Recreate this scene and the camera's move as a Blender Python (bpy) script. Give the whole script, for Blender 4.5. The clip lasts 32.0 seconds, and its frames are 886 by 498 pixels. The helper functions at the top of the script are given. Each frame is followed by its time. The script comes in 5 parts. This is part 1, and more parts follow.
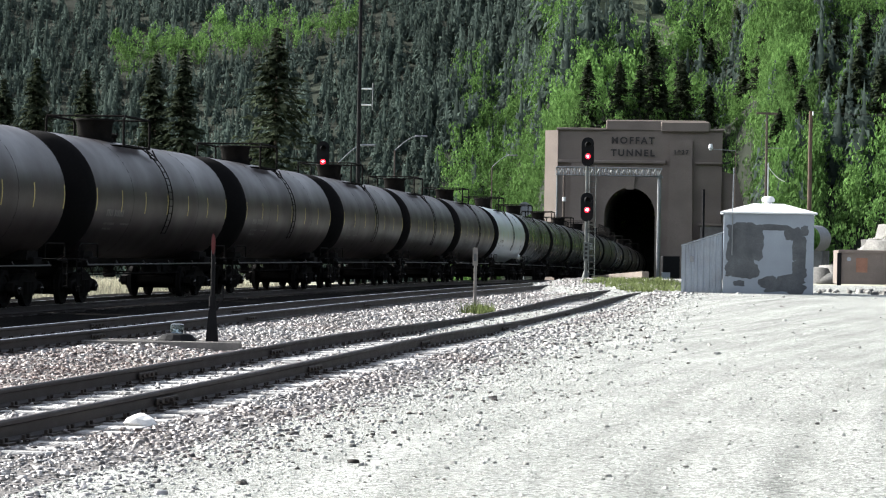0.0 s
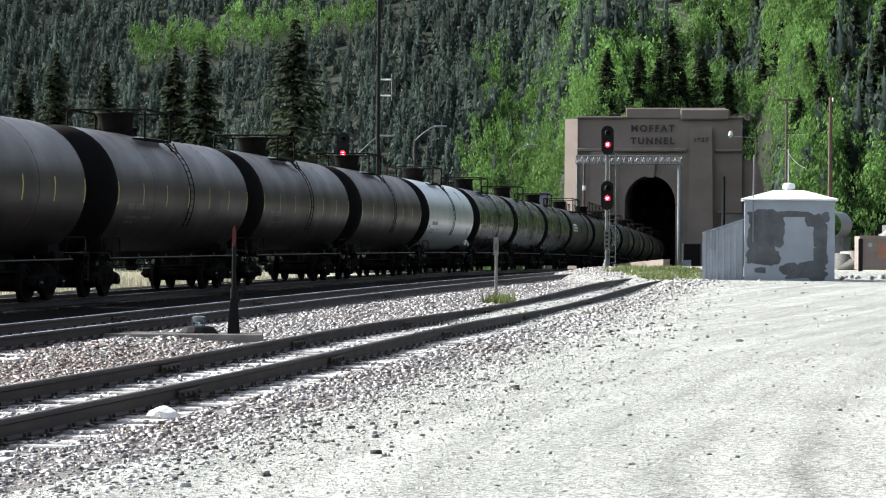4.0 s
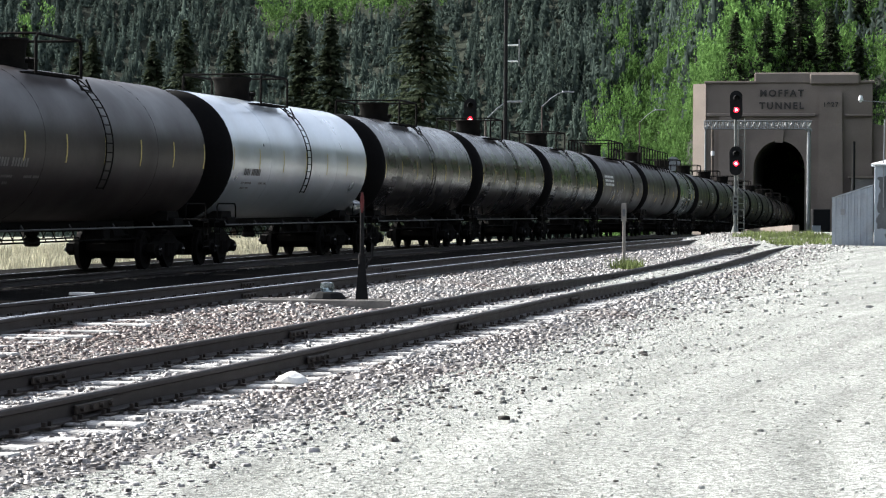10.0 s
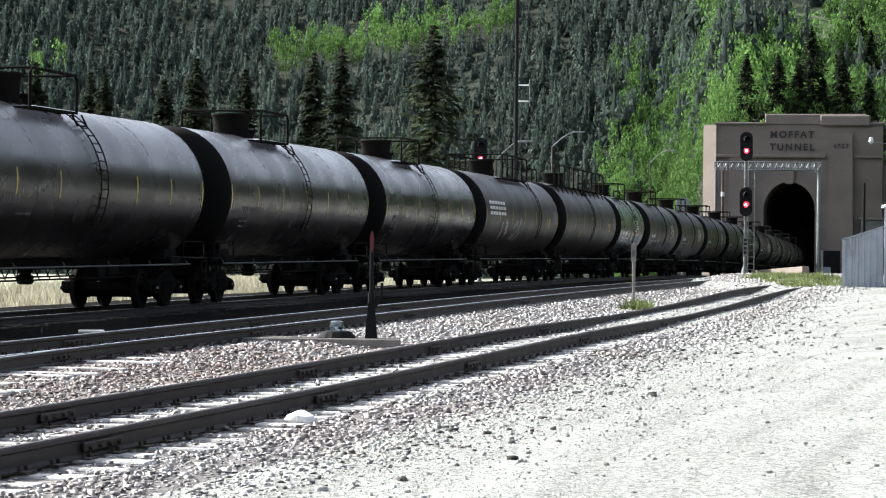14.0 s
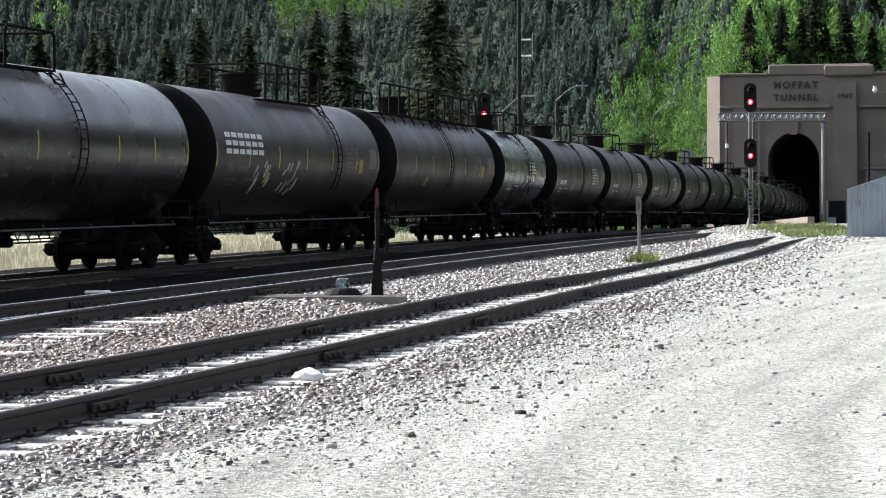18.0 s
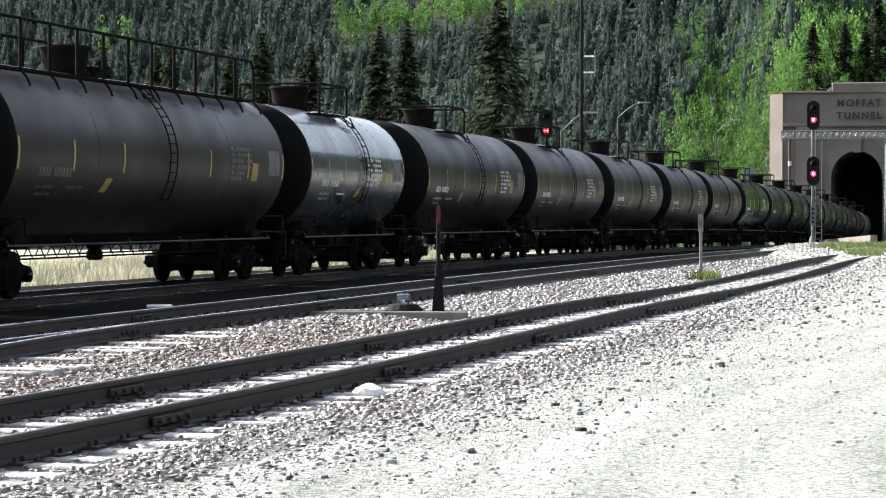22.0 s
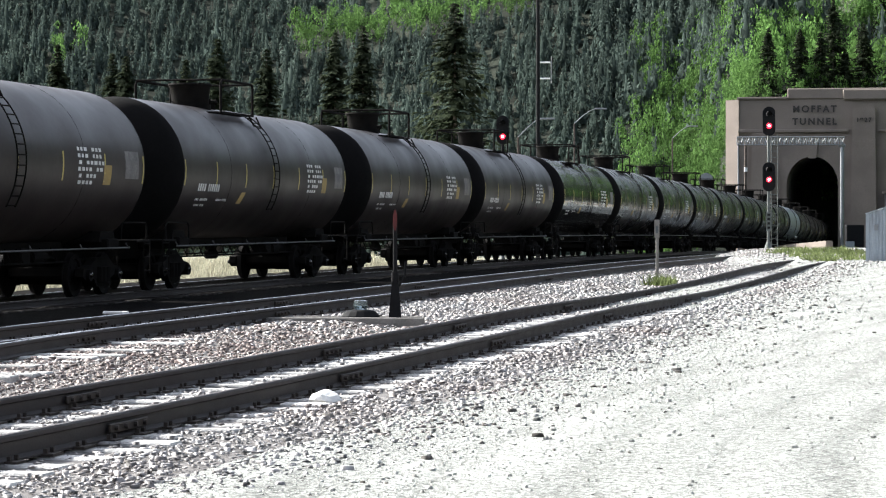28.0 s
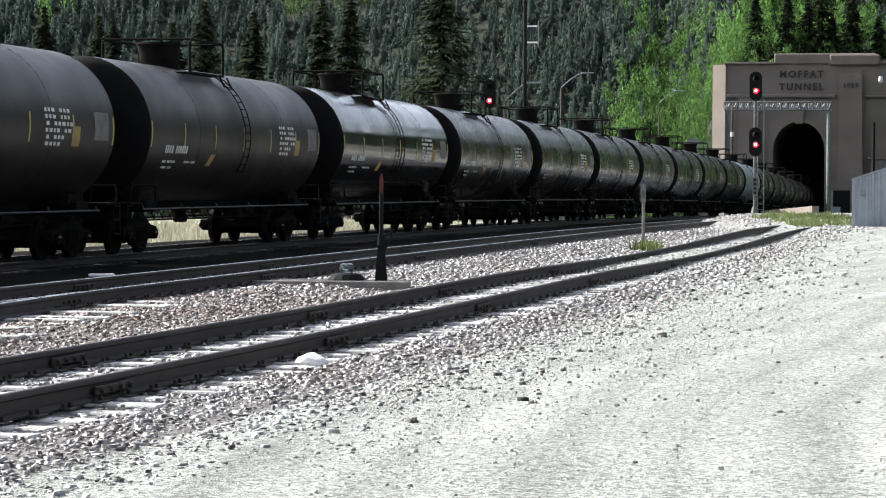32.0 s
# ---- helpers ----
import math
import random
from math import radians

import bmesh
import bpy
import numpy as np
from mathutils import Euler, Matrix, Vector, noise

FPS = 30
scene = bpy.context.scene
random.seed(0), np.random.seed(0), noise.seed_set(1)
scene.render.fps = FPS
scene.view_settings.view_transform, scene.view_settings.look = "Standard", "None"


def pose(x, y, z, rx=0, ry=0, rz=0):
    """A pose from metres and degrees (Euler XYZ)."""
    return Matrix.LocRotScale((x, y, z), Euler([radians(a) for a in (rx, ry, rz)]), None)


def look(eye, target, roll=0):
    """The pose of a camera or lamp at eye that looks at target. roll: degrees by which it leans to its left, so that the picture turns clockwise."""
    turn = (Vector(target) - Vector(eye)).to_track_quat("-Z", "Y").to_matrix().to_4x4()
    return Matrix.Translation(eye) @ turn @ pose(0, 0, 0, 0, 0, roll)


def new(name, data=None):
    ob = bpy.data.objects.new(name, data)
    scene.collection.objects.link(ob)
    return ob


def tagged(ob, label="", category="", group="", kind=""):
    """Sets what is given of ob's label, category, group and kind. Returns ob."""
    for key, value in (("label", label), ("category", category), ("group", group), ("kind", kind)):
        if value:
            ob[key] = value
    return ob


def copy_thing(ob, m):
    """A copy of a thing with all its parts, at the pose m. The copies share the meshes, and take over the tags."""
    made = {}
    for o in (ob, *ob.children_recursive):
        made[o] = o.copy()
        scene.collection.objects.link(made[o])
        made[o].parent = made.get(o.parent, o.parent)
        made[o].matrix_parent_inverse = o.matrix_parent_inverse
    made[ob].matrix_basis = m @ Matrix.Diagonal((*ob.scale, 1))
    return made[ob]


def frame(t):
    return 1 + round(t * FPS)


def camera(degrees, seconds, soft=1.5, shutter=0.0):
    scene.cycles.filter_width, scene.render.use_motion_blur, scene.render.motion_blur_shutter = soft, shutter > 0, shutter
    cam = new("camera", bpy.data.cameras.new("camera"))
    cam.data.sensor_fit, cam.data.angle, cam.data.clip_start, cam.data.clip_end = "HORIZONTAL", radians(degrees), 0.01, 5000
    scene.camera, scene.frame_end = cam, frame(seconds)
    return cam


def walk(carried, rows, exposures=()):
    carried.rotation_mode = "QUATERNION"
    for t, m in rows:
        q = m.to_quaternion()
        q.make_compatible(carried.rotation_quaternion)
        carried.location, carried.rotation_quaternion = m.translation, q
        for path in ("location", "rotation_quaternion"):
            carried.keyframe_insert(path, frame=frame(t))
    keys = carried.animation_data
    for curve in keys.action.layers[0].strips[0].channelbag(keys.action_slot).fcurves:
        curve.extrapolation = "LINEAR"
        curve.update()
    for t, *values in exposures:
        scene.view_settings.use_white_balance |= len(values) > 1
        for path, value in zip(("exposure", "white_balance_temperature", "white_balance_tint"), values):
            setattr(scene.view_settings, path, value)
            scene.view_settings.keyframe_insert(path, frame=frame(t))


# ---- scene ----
# ---- camera: a fixed stand beside the yard, panned by hand ----
EYE = Vector((0.0, 0.0, 1.65))
cam = camera(19.77, 32.0, soft=1.15)
# seconds, pan to the right, tilt up, lean (degrees)
AIMS = [
    (0, 4.080, -0.067, 0.947), (0.5, 4.213, -0.002, 0.860), (1, 4.297, -0.025, 0.465), (1.5, 4.552, 0.189, 0.680),
    (2, 3.973, -0.064, 0.805), (2.5, 3.727, -0.385, 0.282), (4.5, 3.469, -0.189, 0.498), (5, 2.869, -0.090, 0.422),
    (5.5, 2.696, -0.588, -0.080), (6, 3.151, -0.070, -0.357), (6.5, 2.746, -0.332, -0.305), (7, 1.696, -0.771, -0.973),
    (7.5, 2.400, -0.991, -0.448), (8, 1.439, -0.844, -0.816), (8.5, 1.483, -0.741, -0.470), (9, 0.939, -0.662, -0.490),
    (9.5, 0.699, -0.640, -0.610), (10, 0.746, -1.080, 0.269), (10.5, 1.012, -2.079, 0.156), (11, 0.422, -2.278, -0.079),
    (11.5, -0.318, -2.246, -0.291), (12, -0.471, -1.836, 0.066), (12.5, -0.235, -1.372, 0.338), (13, 0.197, -0.404, 0.413),
    (13.5, 0.073, -0.228, 0.397), (14, 0.520, -0.194, 0.580), (14.5, 0.404, -0.496, 0.451), (16.5, 0.261, -1.024, 0.243),
    (17, 0.597, -1.058, -0.200), (17.5, 0.407, -1.151, -0.270), (18, 0.404, -1.190, -0.267), (18.5, 0.335, -1.334, -0.333),
    (19, 0.025, -1.328, 0.013), (19.5, -0.011, -0.932, 0.086), (20, 0.274, -0.503, 0.415), (20.5, 0.158, -0.022, 0.397),
    (21, -0.136, -0.009, 0.828), (21.5, -0.821, -0.903, 0.174), (22, -0.976, -0.825, 0.064), (22.5, -1.239, -0.692, 0.040),
    (23, -1.736, -0.701, -0.203), (23.5, -2.019, -0.734, -0.262), (24, -2.480, -1.213, -0.197), (24.5, -2.219, -1.395, -0.248),
    (26.5, -1.508, -0.713, 0.437), (27, -1.035, -0.806, 0.440), (27.5, -0.650, -1.070, -0.225), (28, -0.000, -0.687, 0.000),
    (28.5, 0.345, -0.622, -0.071), (29, 0.309, -0.924, 0.327), (29.5, 0.308, -1.357, -0.079), (30, 0.494, -1.229, 0.246),
    (30.5, 0.393, -1.301, 0.310), (31, 0.236, -1.190, 0.059), (31.5, 0.222, -1.292, 0.332), (32, 0.313, -1.504, 0.243),
]


def aim(pan, tilt, lean):
    p, q = radians(pan), radians(tilt)
    way = Vector((math.sin(p) * math.cos(q), math.cos(p) * math.cos(q), math.sin(q)))
    return look(EYE, EYE + 100 * way, lean)


walk(cam, [(t, aim(p, q, r)) for t, p, q, r in AIMS], [(0, 1.43, 6400, 7), (5, 1.41, 6400, 7), (8, 1.31, 6400, 7), (10, 1.37, 6400, 7), (11, 1.05, 6400, 7), (12.2, 1.03, 6400, 7), (13, 1.50, 6400, 7), (14, 1.57, 6400, 7),
     (17, 1.41, 6400, 7), (19, 1.41, 6400, 7), (21, 1.81, 6450, 6), (22, 1.65, 6450, 6.5), (24, 1.77, 6400, 6.5), (27, 1.71, 6400, 6.5), (28, 1.63, 6400, 7), (30, 1.40, 6400, 7), (32, 1.38, 6400, 7)])

# ---- world, sun ----
SUN_EL, SUN_AZ = radians(34), radians(-60)     # azimuth to the right of +y
world = bpy.data.worlds.new("sky")
scene.world = world
world.use_nodes = True
wn = world.node_tree
sky = wn.nodes.new("ShaderNodeTexSky")
sky.sky_type, sky.sun_disc = "NISHITA", False
sky.sun_elevation, sky.sun_rotation = SUN_EL, SUN_AZ
sky.altitude, sky.dust_density, sky.air_density, sky.ozone_density = 1500, 7.0, 0.7, 0.4
bg = wn.nodes["Background"]
bg.inputs["Strength"].default_value = 0.15
pale = wn.nodes.new("ShaderNodeHueSaturation")      # thin high haze
pale.inputs["Saturation"].default_value = 0.5
wn.links.new(sky.outputs[0], pale.inputs["Color"])
wn.links.new(pale.outputs[0], bg.inputs["Color"])
sun_data = bpy.data.lights.new("sun", "SUN")
sun_data.energy, sun_data.angle, sun_data.color = 4.0, radians(0.5), (1.0, 0.965, 0.92)
sun_ob = new("sun", sun_data)
sun_way = Vector((math.sin(SUN_AZ) * math.cos(SUN_EL), math.cos(SUN_AZ) * math.cos(SUN_EL), math.sin(SUN_EL)))
sun_ob.matrix_world = look(sun_way * 50, (0, 0, 0))

# ---- materials ----
def material(name, color, rough=0.7, metal=0.0, vary=0.25, scale=3.0, fine=40.0, bump=0.15, coat=0.0,
             dirt=None, dirt_amount=0.0, dirt_scale=1.2, per_object=0.0, per_island=0.0, spec=0.5):
    """A painted, mineral or metal surface: tone varies at two scales, with dirt, fine relief and uneven gloss."""
    m = bpy.data.materials.new(name)
    m.use_nodes = True
    nt = m.node_tree
    n, l = nt.nodes, nt.links
    b = n["Principled BSDF"]
    co = n.new("ShaderNodeTexCoord").outputs["Object"]

    def tex(sc, detail=4.0):
        t = n.new("ShaderNodeTexNoise")
        t.inputs["Scale"].default_value, t.inputs["Detail"].default_value = sc, detail
        l.new(co, t.inputs["Vector"])
        return t.outputs["Fac"]

    def rng(src, lo, hi, a=0.3, z=0.7):
        r = n.new("ShaderNodeMapRange")
        r.inputs["From Min"].default_value, r.inputs["From Max"].default_value = a, z
        r.inputs["To Min"].default_value, r.inputs["To Max"].default_value = lo, hi
        l.new(src, r.inputs["Value"])
        return r.outputs["Result"]

    def math2(op, a, c):
        k = n.new("ShaderNodeMath")
        k.operation = op
        for i, v in enumerate((a, c)):
            if isinstance(v, (int, float)):
                k.inputs[i].default_value = v
            else:
                l.new(v, k.inputs[i])
        return k.outputs[0]

    big, small = tex(scale), tex(fine, 3.0)
    tone = math2("MULTIPLY", rng(big, 1 - vary, 1 + vary), rng(small, 1 - vary * 0.6, 1 + vary * 0.6))
    if per_object:
        tone = math2("MULTIPLY", tone, rng(n.new("ShaderNodeObjectInfo").outputs["Random"], 1 - per_object, 1 + per_object, 0, 1))
    if per_island:
        tone = math2("MULTIPLY", tone, rng(n.new("ShaderNodeNewGeometry").outputs["Random Per Island"], 1 - per_island, 1 + per_island, 0, 1))
    mix = n.new("ShaderNodeVectorMath")
    mix.operation = "SCALE"
    mix.inputs[0].default_value = color
    l.new(tone, mix.inputs["Scale"])
    out = mix.outputs[0]
    if dirt:
        d = n.new("ShaderNodeMix")
        d.data_type = "RGBA"
        d.inputs[7].default_value = (*dirt, 1)
        l.new(out, d.inputs[6])
        l.new(math2("MULTIPLY", rng(tex(dirt_scale, 6.0), 0, dirt_amount, 0.42, 0.72), rng(small, 0.6, 1.0)), d.inputs[0])
        out = d.outputs[2]
    l.new(out, b.inputs["Base Color"])
    l.new(rng(big, max(rough - 0.08, 0.02), min(rough + 0.1, 1)), b.inputs["Roughness"])
    b.inputs["Metallic"].default_value = metal
    b.inputs["Coat Weight"].default_value = coat
    b.inputs["Specular IOR Level"].default_value = spec
    if bump:
        bp = n.new("ShaderNodeBump")
        bp.inputs["Strength"].default_value, bp.inputs["Distance"].default_value = bump, 0.02
        l.new(small, bp.inputs["Height"])
        l.new(bp.outputs[0], b.inputs["Normal"])
    return m


def lamp_glow(name, color, strength):
    m = bpy.data.materials.new(name)
    m.use_nodes = True
    b = m.node_tree.nodes["Principled BSDF"]
    b.inputs["Base Color"].default_value = (*color, 1)
    b.inputs["Emission Color"].default_value = (*color, 1)
    b.inputs["Emission Strength"].default_value = strength
    return m


def leaf_material(name, color, per_island=0.35, vary=0.3, scale=0.05, trans=0.35):
    """Foliage: tone differs from clump to clump, light comes through."""
    m = material(name, color, 0.9, vary=vary, scale=scale, fine=1.5, bump=0.0, per_island=per_island, spec=0.03)
    n, l = m.node_tree.nodes, m.node_tree.links
    b, out = n["Principled BSDF"], n["Material Output"]
    t, mix = n.new("ShaderNodeBsdfTranslucent"), n.new("ShaderNodeMixShader")
    l.new(b.inputs["Base Color"].links[0].from_socket, t.inputs["Color"])
    mix.inputs[0].default_value = trans
    l.new(b.outputs[0], mix.inputs[1])
    l.new(t.outputs[0], mix.inputs[2])
    l.new(mix.outputs[0], out.inputs["Surface"])
    return m


# ---- mesh building ----
class Build:
    """Collects vertices and faces of one mesh."""

    def __init__(self):
        self.v, self.f, self.m = [], [], None

    def add(self, verts, faces):
        k = len(self.v)
        self.v += [tuple(self.m @ Vector(p)) for p in verts] if self.m else [tuple(p) for p in verts]
        self.f += [tuple(k + i for i in f) for f in faces]
        return self

    def box(self, x0, x1, y0, y1, z0, z1, c=0.0):
        """A box, with its edges chamfered by c."""
        if not c:
            v = [(x, y, z) for x in (x0, x1) for y in (y0, y1) for z in (z0, z1)]
            return self.add(v, [(0, 1, 3, 2), (4, 6, 7, 5), (0, 4, 5, 1), (2, 3, 7, 6), (0, 2, 6, 4), (1, 5, 7, 3)])
        v, f = [], []
        ring = lambda x, d: [(x, y0 + d + c, z0 + d), (x, y1 - d - c, z0 + d), (x, y1 - d, z0 + d + c), (x, y1 - d, z1 - d - c),
                             (x, y1 - d - c, z1 - d), (x, y0 + d + c, z1 - d), (x, y0 + d, z1 - d - c), (x, y0 + d, z0 + d + c)]
        for x, d in ((x0, c), (x0 + c, 0), (x1 - c, 0), (x1, c)):
            v += ring(x, d)
        for k in range(3):
            for i in range(8):
                j = (i + 1) % 8
                f.append((8 * k + i, 8 * k + j, 8 * k + 8 + j, 8 * k + 8 + i))
        f += [tuple(range(7, -1, -1)), tuple(range(24, 32))]
        return self.add(v, f)

    def rod(self, p, q, r, n=8, r2=None, caps=True):
        p, q = Vector(p), Vector(q)
        r2 = r if r2 is None else r2
        a = (q - p).normalized()
        u = a.orthogonal().normalized()
        w = a.cross(u)
        v = []
        for c, rr in ((p, r), (q, r2)):
            for i in range(n):
                t = 2 * math.pi * i / n
                v.append(c + rr * (math.cos(t) * u + math.sin(t) * w))
        f = [(i, (i + 1) % n, n + (i + 1) % n, n + i) for i in range(n)]
        if caps:
            f += [tuple(range(n - 1, -1, -1)), tuple(range(n, 2 * n))]
        return self.add(v, f)

    def tube(self, pts, r, n=6):
        """A rod bent along the points, in one piece."""
        pts = [Vector(p) for p in pts]
        v, f = [], []
        u = None
        for i, p in enumerate(pts):
            a = (pts[min(i + 1, len(pts) - 1)] - pts[max(i - 1, 0)]).normalized()
            u = a.orthogonal().normalized() if u is None else (u - a * u.dot(a)).normalized()
            w = a.cross(u)
            v += [p + r * (math.cos(2 * math.pi * k / n) * u + math.sin(2 * math.pi * k / n) * w) for k in range(n)]
        for i in range(len(pts) - 1):
            f += [(i * n + k, i * n + (k + 1) % n, i * n + n + (k + 1) % n, i * n + n + k) for k in range(n)]
        f += [tuple(range(n - 1, -1, -1)), tuple(range(len(v) - n, len(v)))]
        return self.add(v, f)

    def lathe(self, prof, axis="x", n=32, at=(0, 0, 0)):
        """prof: (along, radius) pairs, turned round the axis."""
        v, f = [], []
        for s, r in prof:
            for i in range(n):
                t = 2 * math.pi * i / n
                c, d = r * math.cos(t), r * math.sin(t)
                p = {"x": (s, c, d), "y": (d, s, c), "z": (c, d, s)}[axis]
                v.append((p[0] + at[0], p[1] + at[1], p[2] + at[2]))
        for k in range(len(prof) - 1):
            for i in range(n):
                j = (i + 1) % n
                f.append((k * n + i, k * n + j, k * n + n + j, k * n + n + i))
        f += [tuple(range(n - 1, -1, -1)), tuple(range((len(prof) - 1) * n, len(prof) * n))]
        return self.add(v, f)

    def prism(self, outline, y0, y1):
        """An outline in (x, z), drawn out along y."""
        n = len(outline)
        v = [(x, y0, z) for x, z in outline] + [(x, y1, z) for x, z in outline]
        f = [(i, (i + 1) % n, n + (i + 1) % n, n + i) for i in range(n)] + [tuple(range(n - 1, -1, -1)), tuple(range(n, 2 * n))]
        return self.add(v, f)

    def mesh(self, name, mat, smooth=False, fix=True):
        me = bpy.data.meshes.new(name)
        me.from_pydata(self.v, [], self.f)
        if fix:
            bm = bmesh.new()
            bm.from_mesh(me)
            bmesh.ops.recalc_face_normals(bm, faces=bm.faces)
            bm.to_mesh(me)
            bm.free()
        me.materials.append(mat)
        if smooth:
            me.shade_smooth()
            if smooth != "all":
                me.set_sharp_from_angle(angle=radians(40))
        return me


def part(name, data, mat, parent, label="", smooth=False, m=None):
    """One mesh object under a thing or a part. data: a Build or a finished mesh."""
    me = data.mesh(name, mat, smooth) if isinstance(data, Build) else data
    ob = new(name, me)
    ob.parent = parent
    if m is not None:
        ob.matrix_basis = m
    if label:
        ob["label"] = label
    return ob


def thing(name, m=None, label="", category="", group="", kind=""):
    ob = new(name)
    ob.empty_display_size = 0.3
    if m is not None:
        ob.matrix_basis = m
    return tagged(ob, label, category, group, kind)


def smooth01(a, b, x):
    t = min(max((x - a) / (b - a), 0.0), 1.0)
    return t * t * (3 - 2 * t)


# ---- plan: the lines of the tracks and the lie of the land ----
def main_x(y):
    if y < 20:
        return -16.12 + 0.2256 * (y - 20)
    return 12.4 + 0.2132 * (y - 150) - 4.77e-5 * (y - 150) ** 2


def near_x(y):
    u = min(max(y, 14.0), 98.0)
    x = -8.93 + 0.3255 * u - 0.00222 * u * u + 1.5e-5 * u ** 3
    return x + (y - u) * (0.281 if y < 14 else 0.32)


def mid_x(y):
    u = max(y, 10.0)
    return -12.56 + 0.2132 * u + 0.000106 * u * u


def drop(y):
    return -4.56e-5 * max(0.0, min(y, 420) - 60) ** 2

# ---- land ----


def gravel_material():
    """Pale packed gravel: coarse and fine speckle, damp and dusty areas, and streaks worn along the way that vehicles take."""
    m = bpy.data.materials.new("gravel_ground")
    m.use_nodes = True
    n, l = m.node_tree.nodes, m.node_tree.links
    b = n["Principled BSDF"]
    co = n.new("ShaderNodeTexCoord").outputs["Object"]

    def noise_at(sc, vec, detail=3.0, rough=0.6):
        t = n.new("ShaderNodeTexNoise")
        t.inputs["Scale"].default_value, t.inputs["Detail"].default_value, t.inputs["Roughness"].default_value = sc, detail, rough
        l.new(vec, t.inputs["Vector"])
        return t.outputs["Fac"]

    def rng(src, lo, hi, a, z):
        r = n.new("ShaderNodeMapRange")
        for k, v in (("From Min", a), ("From Max", z), ("To Min", lo), ("To Max", hi)):
            r.inputs[k].default_value = v
        l.new(src, r.inputs["Value"])
        return r.outputs["Result"]

    def op(kind, a, c):
        k = n.new("ShaderNodeMath")
        k.operation = kind
        for i, v in enumerate((a, c)):
            if isinstance(v, (int, float)):
                k.inputs[i].default_value = v
            else:
                l.new(v, k.inputs[i])
        return k.outputs[0]

    sep = n.new("ShaderNodeSeparateXYZ")
    l.new(co, sep.inputs[0])
    # worn ways: nearly straight at first, then sweeping off toward the road past the hut
    late = op("MAXIMUM", op("SUBTRACT", sep.outputs[1], 15.0), 0.0)
    bend = op("ADD", op("MULTIPLY", sep.outputs[1], 0.10), op("MULTIPLY", op("POWER", late, 1.5), 0.034))
    wobble = op("MULTIPLY", op("SUBTRACT", noise_at(0.07, co, 2.0), 0.5), 0.9)
    across = op("ADD", op("SUBTRACT", sep.outputs[0], bend), wobble)
    comb = n.new("ShaderNodeCombineXYZ")
    l.new(op("MULTIPLY", across, 1.5), comb.inputs[0])
    l.new(op("MULTIPLY", sep.outputs[1], 0.09), comb.inputs[1])
    rut = op("MULTIPLY", op("ABSOLUTE", op("SINE", op("MULTIPLY", across, 3.4), 0.0), 0.0), noise_at(0.14, co, 3.0))
    streak = noise_at(1.0, comb.outputs[0], 5.0, 0.65)
    grit, pebble, broad = noise_at(90, co, 2.0), noise_at(26, co, 3.0), noise_at(0.35, co, 5.0)
    tone = op("MULTIPLY", op("MULTIPLY", rng(pebble, 0.38, 1.3, 0.36, 0.62), rng(grit, 0.3, 1.4, 0.36, 0.62)), op("MULTIPLY", rng(broad, 0.85, 1.1, 0.3, 0.7), op("MULTIPLY", rng(streak, 0.8, 1.08, 0.36, 0.6), rng(rut, 0.88, 1.05, 0.05, 0.34))))
    mix = n.new("ShaderNodeVectorMath")
    mix.operation = "SCALE"
    mix.inputs[0].default_value = (0.395, 0.404, 0.375)
    l.new(tone, mix.inputs["Scale"])
    l.new(mix.outputs[0], b.inputs["Base Color"])
    b.inputs["Roughness"].default_value = 0.95
    b.inputs["Specular IOR Level"].default_value = 0.2
    bp = n.new("ShaderNodeBump")
    bp.inputs["Strength"].default_value, bp.inputs["Distance"].default_value = 0.9, 0.03
    l.new(op("ADD", op("ADD", pebble, op("MULTIPLY", grit, 0.3)), op("ADD", op("MULTIPLY", streak, 0.5), op("MULTIPLY", rut, 0.8))), bp.inputs["Height"])
    l.new(bp.outputs[0], b.inputs["Normal"])
    return m


M_ground = gravel_material()
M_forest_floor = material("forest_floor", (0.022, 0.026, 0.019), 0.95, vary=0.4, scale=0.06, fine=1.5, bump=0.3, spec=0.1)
M_meadow = material("dry_meadow", (0.36, 0.35, 0.28), 0.95, vary=0.3, scale=0.2, fine=8, bump=0.4, dirt=(0.12, 0.15, 0.05), dirt_amount=0.6, dirt_scale=0.15, spec=0.1)
M_scrub = material("scrubby_clearing", (0.10, 0.118, 0.078), 0.95, vary=0.45, scale=0.25, fine=3, bump=0.4, dirt=(0.05, 0.065, 0.035), dirt_amount=0.8, dirt_scale=0.5, spec=0.05)
M_ballast = material("ballast_stone", (0.28, 0.268, 0.264), 0.5, vary=0.3, scale=2.0, fine=30, bump=0.3, per_island=0.85, dirt=(0.17, 0.118, 0.10), dirt_amount=0.75, dirt_scale=0.3)


def hill_foot(az):
    return 400 - 52 * smooth01(-0.10, 0.09, az) - 98 * smooth01(0.186, 0.204, az)


